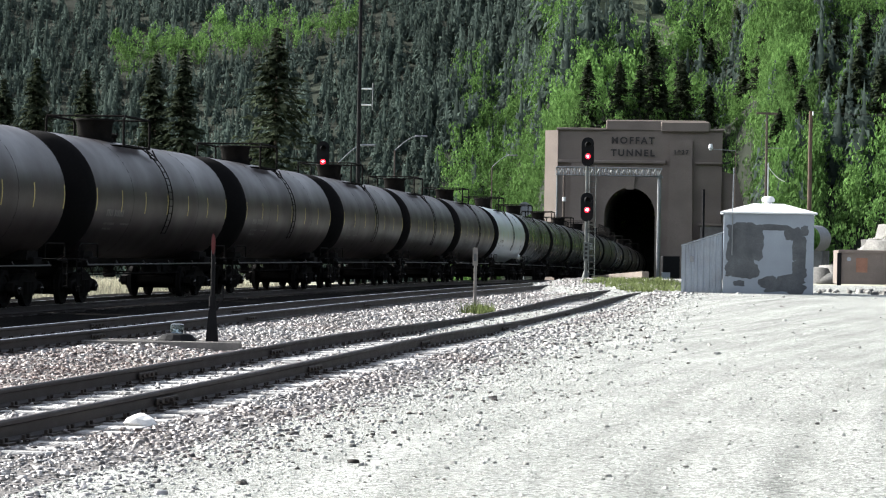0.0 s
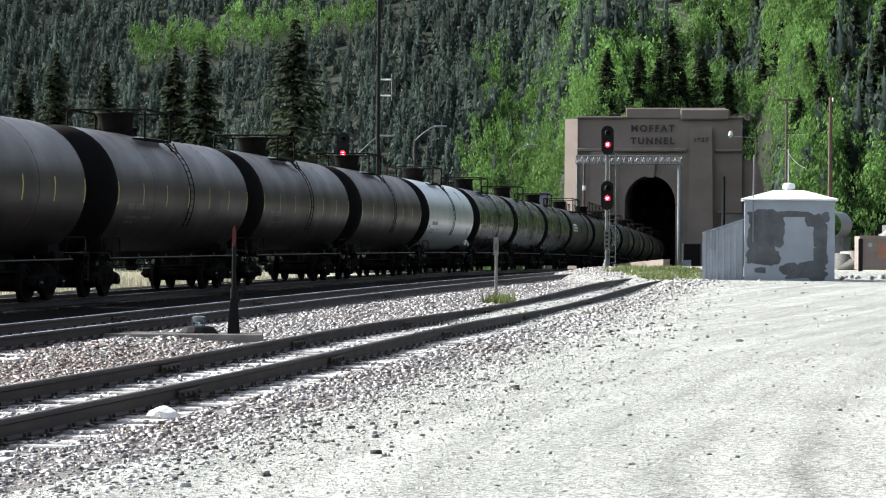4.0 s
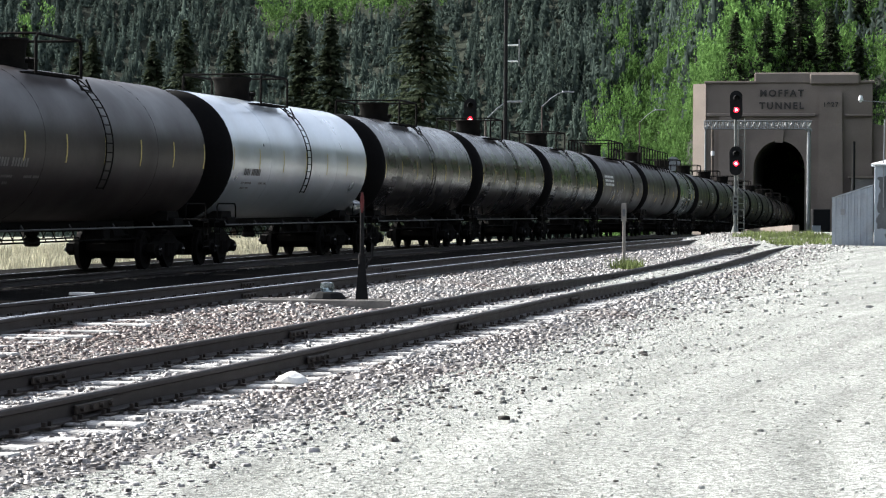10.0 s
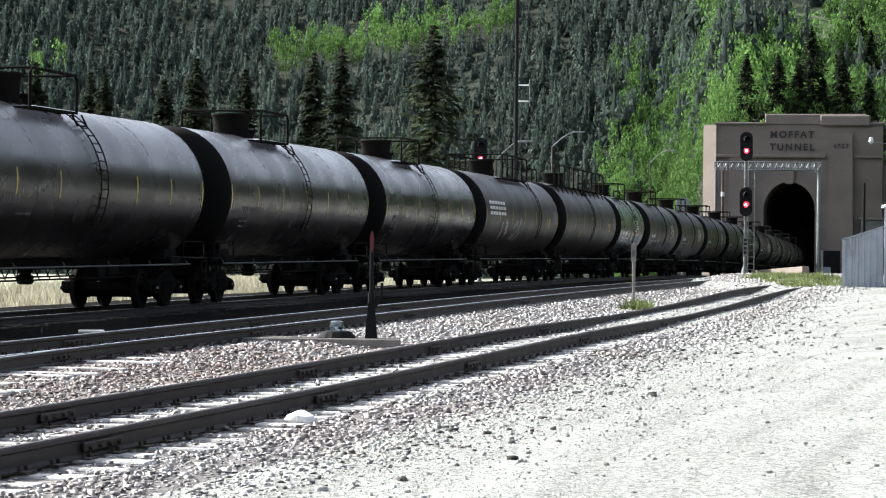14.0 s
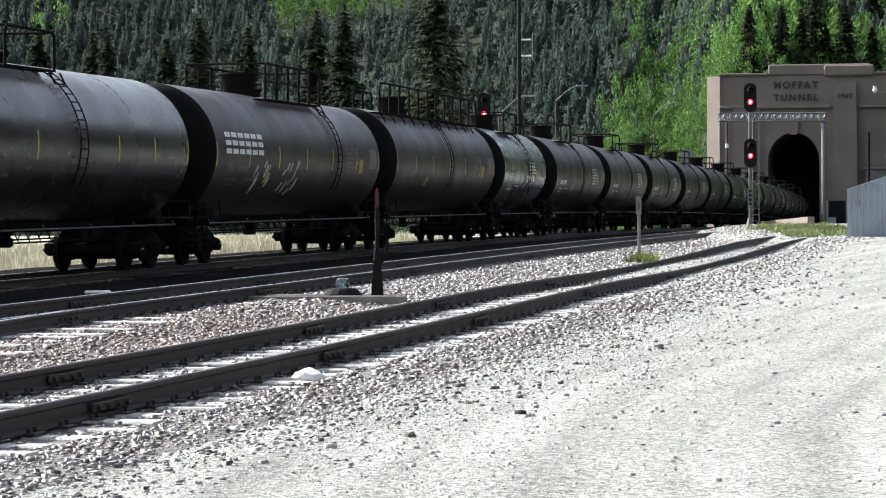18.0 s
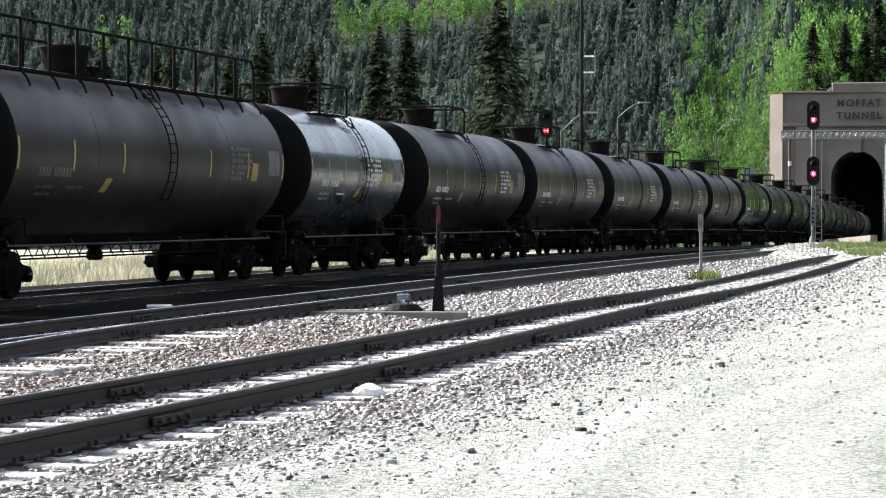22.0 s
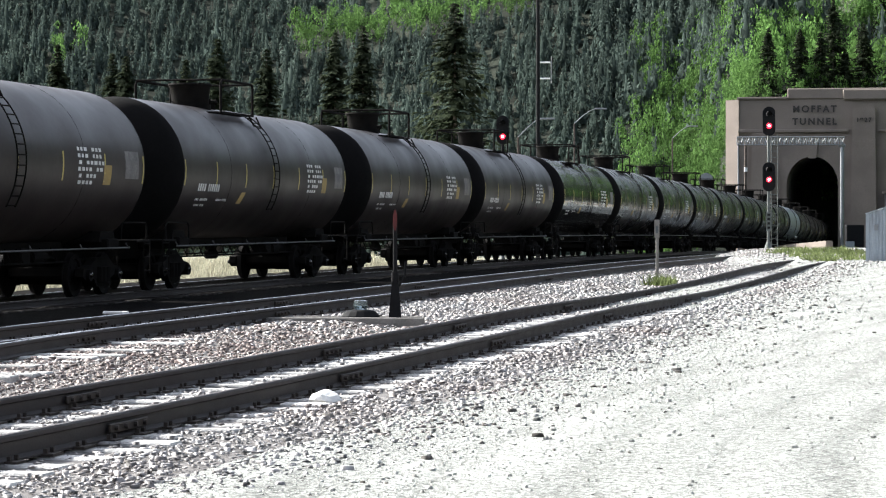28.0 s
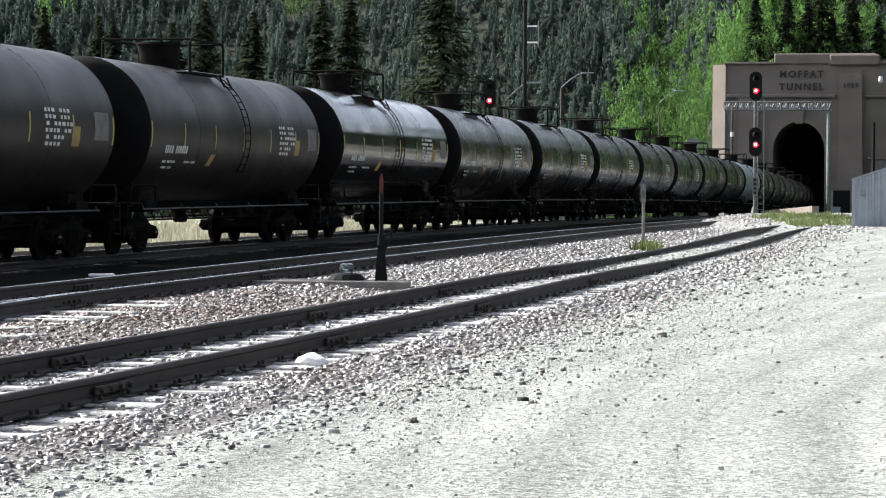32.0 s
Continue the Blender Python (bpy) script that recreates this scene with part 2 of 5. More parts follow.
def land(x, y):
    """Height of the ground."""
    az = x / max(y, 1.0)
    z = drop(y) - 0.10
    z += 0.34 * smooth01(55, 84, y) * smooth01(9, 14, x) * smooth01(0.075, 0.13, az)          # yard round the shed
    z += 0.22 * smooth01(84, 96, y) * smooth01(122, 108, y) * smooth01(9.0, 11, x - 0.02 * y) * smooth01(20, 15, x - 0.02 * y)
    if y < 320:
        z -= 0.16 * smooth01(7.6, 5.6, abs(x - main_x(y)))
    z -= 0.30 * smooth01(-11, -30, x - 0.22 * y)
    z += 0.04 * noise.noise((x * 0.12, y * 0.12, 3.1)) * smooth01(6, 12, abs(x - 0.22 * y + 8))
    if y > 230:
        f = hill_foot(az)
        up = min(max(0.0, y - f), 165 - 15 * smooth01(0.03, 0.10, az))
        s = (0.46 - 0.04 * smooth01(0.06, 0.13, az)) * (0.06 + 0.94 * smooth01(0.35, 0.285, az))
        z += s * up * smooth01(-5, 25, up) + 7 * noise.noise((x * 0.006, y * 0.006, 0.3)) * smooth01(20, 160, up)
        z += 22 * smooth01(0.092, 0.122, az) * smooth01(312, 345, y) * smooth01(0.205, 0.190, az)
    z += 3.4 * smooth01(0.226, 0.262, az) * smooth01(122, 165, y)
    if y < 320:
        z += 0.03 * max(0.0, abs(x - 0.2 * y) - 150) * smooth01(320, 200, y)
    # unseen wooded valley sides, right round behind the stand, added to shape tank reflections
    turn = math.atan2(x, y) % (2 * math.pi)
    if 0.26 < turn < 4.1:
        far = min(max(0.0, math.hypot(x, y) - 215), 390)
        z += float(np.interp(turn, (0.28, 0.34, 0.44, 0.52, 0.6, 1.0), (0.06, 0.11, 0.27, 0.37, 0.44, 0.50))) * far * smooth01(0.26, 0.31, turn) * smooth01(4.1, 3.8, turn) * smooth01(18, 70, abs(x - 0.22 * y + 14))
    return z


def spaced(points):
    """Coordinates at growing steps: (from, to, step) stretches."""
    out = []
    for a, b, s in points:
        k = max(1, round((b - a) / s))
        out += [a + (b - a) * i / k for i in range(k)]
    return out + [points[-1][1]]


def build_ground():
    xs = spaced([(-2400, -700, 170), (-700, -120, 29), (-120, -24, 6), (-24, 30, 0.9), (30, 130, 5), (130, 700, 28), (700, 2400, 170)])
    ys = spaced([(-2400, -700, 170), (-700, -60, 32), (-60, 8, 7), (8, 120, 0.9), (120, 320, 4), (320, 480, 6), (480, 900, 7), (900, 1300, 40), (1300, 3200, 200)])
    b = Build()
    b.v = [(x, y, land(x, y)) for y in ys for x in xs]
    w = len(xs)
    b.f = [(j * w + i, j * w + i + 1, j * w + w + i + 1, j * w + w + i) for j in range(len(ys) - 1) for i in range(w - 1)]
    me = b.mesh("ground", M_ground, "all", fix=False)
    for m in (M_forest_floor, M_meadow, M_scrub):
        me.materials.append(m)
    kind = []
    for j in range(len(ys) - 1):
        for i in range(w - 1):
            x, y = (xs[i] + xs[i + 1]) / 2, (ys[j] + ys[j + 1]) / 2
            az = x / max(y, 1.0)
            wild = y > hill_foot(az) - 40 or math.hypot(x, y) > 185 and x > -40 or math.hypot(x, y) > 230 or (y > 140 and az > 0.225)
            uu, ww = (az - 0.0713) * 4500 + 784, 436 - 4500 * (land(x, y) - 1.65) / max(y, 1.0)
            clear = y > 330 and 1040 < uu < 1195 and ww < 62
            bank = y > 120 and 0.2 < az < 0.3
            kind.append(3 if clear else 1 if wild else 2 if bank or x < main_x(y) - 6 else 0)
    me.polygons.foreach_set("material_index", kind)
    ob = new("ground", me)
    tagged(ob, "pale dusty gravel yard and hillside ground", "ground", kind="structure")


build_ground()

# ---- tracks ----
M_rail = material("rail_steel", (0.038, 0.031, 0.030), 0.65, 0.3, vary=0.25, scale=3, fine=60, bump=0.15)
M_railtop = material("worn_rail_head", (0.45, 0.45, 0.46), 0.28, 1.0, vary=0.1, scale=4, fine=80, bump=0.03)
M_tie = material("weathered_tie", (0.46, 0.45, 0.44), 0.85, vary=0.35, scale=3, fine=55, bump=0.5, per_object=0.35, dirt=(0.09, 0.075, 0.065), dirt_amount=0.6, dirt_scale=3.5)
# main-line ties: the train's shade is put into this near-black colour
M_tie_shade = material("shade_dark_tie", (0.03, 0.026, 0.024), 0.85, vary=0.3, scale=3, fine=55, bump=0.4, per_object=0.3, spec=0.2)
M_plate = material("rusty_steel", (0.05, 0.04, 0.035), 0.6, 0.6, vary=0.3, fine=60, bump=0.2)

RAIL = [(-0.07, 0.0), (0.07, 0.0), (0.07, 0.012), (0.012, 0.03), (0.010, 0.105), (0.036, 0.118), (0.036, 0.142), (0.028, 0.150),
        (-0.028, 0.150), (-0.036, 0.142), (-0.036, 0.118), (-0.010, 0.105), (-0.012, 0.03), (-0.07, 0.012)]


def heading(fx, y):
    return math.atan2(fx(y + 0.5) - fx(y - 0.5), 1.0)


def rail_mesh(fx, side, y0, y1, z, step=2.0, prof=RAIL, tall=1.0):
    b, n = Build(), max(2, round((y1 - y0) / step))
    k = len(prof)
    for i in range(n + 1):
        y = y0 + (y1 - y0) * i / n
        h = heading(fx, y)
        cx, cy = fx(y) + side * math.cos(h), y - side * math.sin(h)
        zz = (z(y) if callable(z) else z) - 0.150
        b.v += [(cx + p * math.cos(h), cy - p * math.sin(h), zz + q * tall) for p, q in prof]
    for i in range(n):
        b.f += [(i * k + j, i * k + (j + 1) % k, (i + 1) * k + (j + 1) % k, (i + 1) * k + j) for j in range(k)]
    b.f += [tuple(range(k)), tuple(range(n * k + k - 1, n * k - 1, -1))]
    return b


def tie_mesh(seed, mat):
    r = random.Random(seed)
    b = Build().box(-1.3 + r.uniform(-0.08, 0.08), 1.3 + r.uniform(-0.08, 0.08), -0.115, 0.115, -0.18, 0.0, 0.015)
    b.v = [(x, y + 0.012 * noise.noise((x * 3, seed, 1)), zz + 0.012 * noise.noise((x * 4, y * 9, seed))) for x, y, zz in b.v]
    return b.mesh("tie", mat)


TIES = [tie_mesh(i, M_tie) for i in range(7)]
SHADE_TIES = [tie_mesh(i, M_tie_shade) for i in range(7)]


def track(label, fx, y0, y1, z, ties_to, tie_from, sunk=0.0):
    """Two rails on ties, the ties nearest by as parts, those far off joined."""
    zf = z if callable(z) else (lambda y: z)
    ob = thing("railway_track", pose(0, 0, 0), label, "railway track")
    tall = 1.0 if "main line" in label else 1.2
    for side in (-0.755, 0.755):
        r = part("rail", rail_mesh(fx, side, y0, y1, zf, tall=tall), M_rail, ob, "rusty steel rail with a worn bright head")
        cap = rail_mesh(fx, side, y0, y1, lambda y: zf(y) + 0.002 + 0.150 * tall, prof=[(-0.026, 0.0), (0.026, 0.0), (0.022, 0.003), (-0.022, 0.003)])
        part("rail_head", cap, M_rail if "rusty" in label else M_railtop, r, "" if "rusty" in label else "bright worn running surface")
    y, rnd = tie_from, random.Random(len(label))
    while y < ties_to:
        h = heading(fx, y)
        part("tie", (SHADE_TIES if "main line" in label else TIES)[rnd.randrange(7)], M_tie, ob,
             m=pose(fx(y) + rnd.uniform(-0.1, 0.1), y, zf(y) - 0.155 - sunk + rnd.uniform(-0.012, 0.008), 0, 0, -math.degrees(h) + rnd.uniform(-2, 2)))
        y += 0.56 + rnd.uniform(-0.05, 0.05)
    return ob


def main_z(y):
    return drop(y)


def mid_z(y):
    return 0.16 + drop(y)


def near_z(y):
    return 0.12 - 0.13 * smooth01(40, 60, y) + 0.17 * smooth01(64, 86, y)


track("main line with rails and ties under the tank train", main_x, -150, 330, main_z, 115, 22)
track("weathered siding track with bright railheads", mid_x, 5, 113, mid_z, 60, 18, 0.03)
track("rusty siding rails on grey weathered ties", near_x, 2, 96, near_z, 80, 10, 0.0)


def turnout():
    """Point rails and long ties where the siding divides."""
    ob = thing("railway_turnout", pose(0, 0, 0), "switch points and long ties dividing the siding", "railway turnout")
    lead = lambda y: mid_x(y) + 0.0079 * min(max(0.0, 35.2 - y), 7.0) ** 2 + 0.111 * max(0.0, 28.2 - y)
    for side in (-0.755, 0.755):
        r = part("point_rail", rail_mesh(lead, side, 21.5, 34.6, mid_z, 0.8, tall=1.2), M_rail, ob, "dark point rail with a bright head")
        part("rail_head", rail_mesh(lead, side, 21.5, 34.6, lambda y: mid_z(y) + 0.182, 0.8, prof=[(-0.026, 0.0), (0.026, 0.0), (0.022, 0.003), (-0.022, 0.003)]), M_railtop, r)
    rnd = random.Random(3)
    y = 21.0
    while y < 35:
        b = Build().box(-0.3, 1.5 + (lead(y) - mid_x(y)) + rnd.uniform(0, 0.5), -0.115, 0.115, -0.18, 0.0, 0.015)
        part("long_tie", b, M_tie, ob, m=pose(mid_x(y), y + 0.28, mid_z(y) - 0.152 + rnd.uniform(-0.025, 0.012), 0, 0, -13 + rnd.uniform(-2, 2)))
        y += 0.57


turnout()

# ---- the tank train ----
M_black = material("black_tank_paint", (0.020, 0.0162, 0.0160), 0.27, vary=0.25, scale=0.6, fine=9, bump=0.012, dirt=(0.11, 0.092, 0.086), dirt_amount=0.14, dirt_scale=0.8, per_object=0.25, spec=0.33)
M_dull = material("dusty_black_tank_paint", (0.024, 0.0185, 0.0178), 0.42, vary=0.25, scale=0.6, fine=9, bump=0.02, dirt=(0.10, 0.08, 0.074), dirt_amount=0.16, dirt_scale=0.8, per_object=0.25, spec=0.2)
M_grey = material("pale_grey_tank_paint", (0.60, 0.64, 0.68), 0.34, 0.65, coat=0.2, vary=0.08, scale=0.6, fine=12, bump=0.04, dirt=(0.25, 0.22, 0.19), dirt_amount=0.3, dirt_scale=0.7)
M_blue = material("slate_tank_paint", (0.050, 0.058, 0.066), 0.28, 0.0, coat=0.35, spec=0.6, vary=0.2, scale=0.6, fine=12, bump=0.04, dirt=(0.15, 0.13, 0.11), dirt_amount=0.25, dirt_scale=0.8)
M_gloss = material("polished_black_paint", (0.018, 0.0165, 0.014), 0.15, vary=0.2, scale=0.6, fine=9, bump=0.006, spec=0.36)
# tank ends on every car: shade of the gap painted in as black
M_head_shade = material("shade_black_head", (0.005, 0.0047, 0.0049), 0.8, vary=0.3, scale=1.5, fine=12, bump=0.05, spec=0.08)
M_gear = material("black_running_gear", (0.009, 0.0084, 0.0081), 0.95, vary=0.3, scale=4, fine=40, bump=0.1, dirt=(0.02, 0.016, 0.013), dirt_amount=0.4, dirt_scale=3, spec=0.05)
M_wheel = material("wheel_steel", (0.009, 0.008, 0.0078), 0.85, 0.0, vary=0.2, scale=6, fine=40, bump=0.1, spec=0.08)
M_yellow = material("yellow_reflective_tape", (0.52, 0.42, 0.12), 0.5, vary=0.15, scale=6, bump=0)
M_white = material("white_stencil_paint", (0.72, 0.72, 0.70), 0.6, vary=0.2, scale=6, fine=30, bump=0)
M_orange = material("ochre_placard", (0.36, 0.25, 0.08), 0.6, vary=0.2, scale=6, bump=0)
M_hose = material("bare_metal", (0.5, 0.5, 0.5), 0.35, 1.0, vary=0.2, scale=6, bump=0.05)
M_cap = material("dark_bearing_steel", (0.14, 0.135, 0.13), 0.2, 1.0, vary=0.2, scale=6, bump=0.02)
M_rodsteel = material("worn_rod_steel", (0.06, 0.058, 0.056), 0.5, 0.5, vary=0.3, scale=3, fine=30, bump=0.05)
WHEEL_R = 0.455


def tank_shell(half, r, zc, n=44):
    prof = []
    for x in (-half, -half * 0.6, -half * 0.2, half * 0.2, half * 0.6, half):
        prof.append((x, r))
    return Build().lathe(prof, "x", n, (0, 0, zc))


def tank_head(half, r, zc, s, n=44):
    prof = []
    for i in range(9):
        a = math.pi / 2 * i / 8
        prof.append((s * (half + 0.72 * math.cos(a)), r * max(math.sin(a), 0.04)))
    return Build().lathe(prof if s < 0 else prof[::-1], "x", n, (0, 0, zc))


def on_shell(x, ang, r, zc):
    """A point on the shell of the side nearer the yard; ang: degrees above the middle."""
    a = radians(ang)
    return Vector((x, -r * math.cos(a), zc + r * math.sin(a)))


def patch(x0, x1, a0, a1, r, zc, lift=0.006, n=3):
    """A curved sheet that lies on the shell."""
    b = Build()
    rr = r + lift
    for k in range(n + 1):
        a = a0 + (a1 - a0) * k / n
        b.v += [tuple(on_shell(x0, a, rr, zc)), tuple(on_shell(x1, a, rr, zc))]
    b.f = [(2 * k, 2 * k + 1, 2 * k + 3, 2 * k + 2) for k in range(n)]
    return b


def wheel_mesh(y):
    s = 1 if y > 0 else -1
    prof = [(y - s * 0.075, 0.10), (y - s * 0.075, 0.44), (y - s * 0.07, 0.485), (y - s * 0.045, 0.485), (y - s * 0.04, 0.455), (y + s * 0.06, 0.45),
            (y + s * 0.06, 0.35), (y + s * 0.02, 0.33), (y + s * 0.02, 0.16), (y + s * 0.07, 0.13), (y + s * 0.07, 0.07)]
    b = Build().lathe(prof, "y", 24)
    for k in range(4):
        a = math.pi / 2 * k
        b.rod((0.24 * math.cos(a), y + s * 0.015, 0.24 * math.sin(a)), (0.24 * math.cos(a), y + s * 0.03, 0.24 * math.sin(a)), 0.03, 6)
    return b


def side_frame(y):
    b = Build()
    out = [(-1.15, 0.42), (-1.12, 0.60), (-0.70, 0.66), (-0.38, 0.82), (0.38, 0.82), (0.70, 0.66), (1.12, 0.60), (1.15, 0.42),
           (1.0, 0.34), (0.78, 0.46), (0.50, 0.36), (0.34, 0.20), (-0.34, 0.20), (-0.50, 0.36), (-0.78, 0.46), (-1.0, 0.34)]
    b.prism(out, y - 0.09, y + 0.09)
    for x in (-0.89, 0.89):
        b.rod((x, y - 0.17, 0.45), (x, y + 0.10, 0.45), 0.13, 10)
    for x in (-0.22, 0.0, 0.22):
        b.rod((x, y - 0.11, 0.30), (x, y - 0.11, 0.62), 0.085, 8)
    return b


def make_wheels(body, x):
    w = part("wheelset", Build().rod((0, -0.98, 0), (0, 0.98, 0), 0.08, 10), M_wheel, body, m=pose(x, 0, WHEEL_R))
    for y in (-0.755, 0.755):
        part("wheel", wheel_mesh(y), M_wheel, w, smooth=True)
    return w


def tank_car(name, label, pitch, r, paint, style, group):
    """A tank car on two trucks. x runs along the car, the yard lies on the side of -y, the rails' top is z = 0."""
    car = thing(name, None, label, "tank car", group)
    zc = 4.45 - r if style != "large" else 4.52 - r
    half = pitch / 2 - 1.35
    shell = part("tank", tank_shell(half, r, zc), paint, car, smooth=True)
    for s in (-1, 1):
        part("tank_head", tank_head(half, r, zc, s), M_head_shade, car, "dull domed end, coloured black for the shade between cars", smooth=True)
    # welded seams and the bands at the saddles
    for x in (-half, -half * 0.5, half * 0.5, half):
        seam = Build().lathe([(x - 0.03, r * 0.99), (x - 0.015, r + 0.004), (x + 0.015, r + 0.004), (x + 0.03, r * 0.99)], "x", 40, (0, 0, zc))
        part("weld_seam", seam, paint, shell, smooth=True)
    tc = half - 1.0
    # stub sills, bolsters, draft gear
    for s in (-1, 1):
        sill = Build().box(min(s * (half - 2.6), s * (pitch / 2 - 0.42)), max(s * (half - 2.6), s * (pitch / 2 - 0.42)), -0.33, 0.33, 0.72, 1.12, 0.02)
        sill.box(s * tc - 0.35, s * tc + 0.35, -1.35, 1.35, 0.95, 1.22, 0.03)
        sill.prism([(s * tc - 0.5, 1.15), (s * tc + 0.5, 1.15), (s * tc + 0.4, zc - r * 0.82), (s * tc - 0.4, zc - r * 0.82)], -1.2, 1.2)
        part("stub_sill", sill, M_gear, car)
        cp = Build().box(min(s * (pitch / 2 - 0.5), s * (pitch / 2 - 0.02)), max(s * (pitch / 2 - 0.5), s * (pitch / 2 - 0.02)), -0.09, 0.09, 0.78, 0.98, 0.02)
        cp.box(s * pitch / 2 - 0.16, s * pitch / 2 + 0.16, -0.16, 0.14, 0.74, 1.02, 0.05)
        part("coupler", cp, M_wheel, car)
        hose = Build().tube([(s * (pitch / 2 - 0.3), -0.45, 0.8), (s * (pitch / 2 - 0.2), -0.45, 0.55), (s * (pitch / 2), -0.4, 0.42)], 0.025)
        part("air_hose", hose, M_gear, car)
        # end platform with its ladder and handrails
        x0, x1 = s * (half + 0.05), s * (pitch / 2 - 0.45)
        end = Build().box(min(x0, x1), max(x0, x1), -1.5, 1.5, 1.13, 1.18, 0.01)
        part("end_platform", end, M_gear, car)
        xe = s * (half + 0.75)
        for y in (-1.48, 1.48):
            rail = Build()
            rail.tube([(s * (half - 0.9), y, 1.2), (s * (half - 0.88), y, 1.48), (s * (half - 0.8), y, 1.56), (xe - s * 0.1, y, 1.56), (xe, y, 1.48), (xe, y, 1.2)], 0.02)
            for z in (0.5, 0.8, 1.1):
                rail.rod((xe - 0.22, y, z), (xe + 0.22, y, z), 0.018)
            rail.rod((xe - 0.22, y, 0.45), (xe - 0.22, y, 1.2), 0.018)
            rail.rod((xe + 0.22, y, 0.45), (xe + 0.22, y, 1.2), 0.018)
            part("end_handrail", rail, M_gear, car)
        # truck
        truck = part("truck", Build().box(s * tc - 0.34, s * tc + 0.34, -1.05, 1.05, 0.30, 0.80, 0.04), M_gear, car, "cast steel four-wheel truck")
        for y in (-1.0, 1.0):
            f = side_frame(y)
            f.v = [(a + s * tc, c, d) for a, c, d in f.v]
            part("side_frame", f, M_gear, truck)
        rig = Build()
        for dx in (-0.38, 0.38):
            rig.box(s * tc + dx - 0.10, s * tc + dx + 0.10, -0.85, 0.85, 0.24, 0.50, 0.02)
            rig.box(s * tc + 2.6 * dx - 0.16, s * tc + 2.6 * dx + 0.16, -0.6, 0.6, 0.42, 0.62, 0.02)
        for dx in (-0.89, 0.89):
            for y in (-1.17, 1.17):
                cap = Build().lathe([(0.0, 0.06), (0.03, 0.05), (0.04, 0.03), (0.045, 0.008)] if y > 0 else [(-0.045, 0.008), (-0.04, 0.03), (-0.03, 0.05), (0.0, 0.06)], "y", 12, (s * tc + dx, y, 0.46))
                part("bearing_cap", cap, M_cap, truck, "dark polished axle bearing cap", smooth=True)
        part("brake_beam", rig, M_gear, truck)
        for dx in (-0.89, 0.89):
            make_wheels(car, s * tc + dx)
    # side sill pipe with brackets, brake gear, bottom outlet
    for y in (-1.42, 1.42):
        pipe = Build().rod((-half + 0.2, y, 1.02), (half - 0.2, y, 1.02), 0.02)
        for k in range(6):
            x = (-half + 0.3) + (2 * half - 0.6) * k / 5
            pipe.rod((x, y, 1.02), (x, y * 0.96, 1.12), 0.014, 6)
        part("side_handrail", pipe, M_rodsteel, car, "worn steel rod along the foot of the tank")
    part("bottom_sill", Build().box(-half + 2.0, half - 2.0, -0.55, 0.55, 0.98, 1.62, 0.03), M_gear, car)
    for y in (-0.75, 0.75):
        frame_rod = Build().rod((-half + 2.2, y, 0.74), (half - 2.2, y, 0.74), 0.02, 6)
        k = -half + 2.4
        while k < half - 2.3:
            frame_rod.rod((k, y, 0.74), (k, y * 0.8, 1.05), 0.014, 5)
            k += 0.62
        part("brake_pipe", frame_rod, M_gear, car)
    brake = Build().rod((half - 3.9, -0.55, 0.86), (half - 3.2, -0.55, 0.86), 0.17, 12)
    brake.rod((half - 3.2, -0.55, 0.86), (half - 1.9, -0.4, 0.8), 0.03)
    brake.box(half - 4.6, half - 4.1, -0.7, -0.3, 0.7, 1.05, 0.03)
    brake.rod((-half + 2.0, -0.3, 1.0), (half - 3.9, -0.3, 0.95), 0.03)
    part("brake_gear", brake, M_gear, car)
    out = Build().lathe([(0.62, 0.13), (0.66, 0.18), (0.80, 0.18), (0.84, 0.12), (zc - r + 0.05, 0.22)], "z", 14)
    out.box(-0.3, 0.3, -0.06, 0.06, zc - r - 0.2, zc - r + 0.04)
    part("bottom_outlet", out, M_gear, car)
    wheel = Build().lathe([(-half - 0.86, 0.26), (-half - 0.84, 0.29), (-half - 0.82, 0.26)], "x", 18, (0, 0.62, 1.9))
    wheel.rod((-half - 0.84, 0.62, 1.2), (-half - 0.84, 0.62, 2.2), 0.03)
    part("hand_brake", wheel, M_gear, car)
    # top platform: housing, grating, rails
    top = zc + r
    cx = -0.7 if pitch < 14 else -0.45 if style == "railed" else -1.15
    hs = Build().lathe([(top - 0.1, 0.52), (top + 0.06, 0.52), (top + 0.06, 0.46), (top + 0.46, 0.50), (top + 0.54, 0.56), (top + 0.58, 0.54), (top + 0.60, 0.1)], "z", 20, (cx - 0.55, 0, 0))
    part("valve_housing", hs, M_gear, car, smooth=True)
    man = Build().lathe([(top - 0.1, 0.30), (top + 0.14, 0.30), (top + 0.15, 0.36), (top + 0.20, 0.36), (top + 0.24, 0.2)], "z", 18, (cx + 0.55, 0, 0))
    for k in range(8):
        a = math.pi / 4 * k
        man.rod((cx + 0.55 + 0.33 * math.cos(a), 0.33 * math.sin(a), top + 0.1), (cx + 0.55 + 0.33 * math.cos(a), 0.33 * math.sin(a), top + 0.24), 0.025, 6)
    part("manway", man, M_gear, car, smooth=True)
    span = (cx - 1.5, cx + 1.2) if style != "railed" else (cx - 1.7, 3.5)
    zg = top - 0.20
    zt = top + (0.62 if style == "plain" else 0.78)
    for s in (-1, 1):
        lo, hi = span if style != "large" or s > 0 else (-half + 0.15, half - 0.5)
        y0, y1 = sorted((s * 0.62, s * 1.12))
        grate = Build()
        grate.box(lo, hi, y0, y0 + 0.04, zg, zg + 0.05)
        grate.box(lo, hi, y1 - 0.04, y1, zg, zg + 0.05)
        k = lo
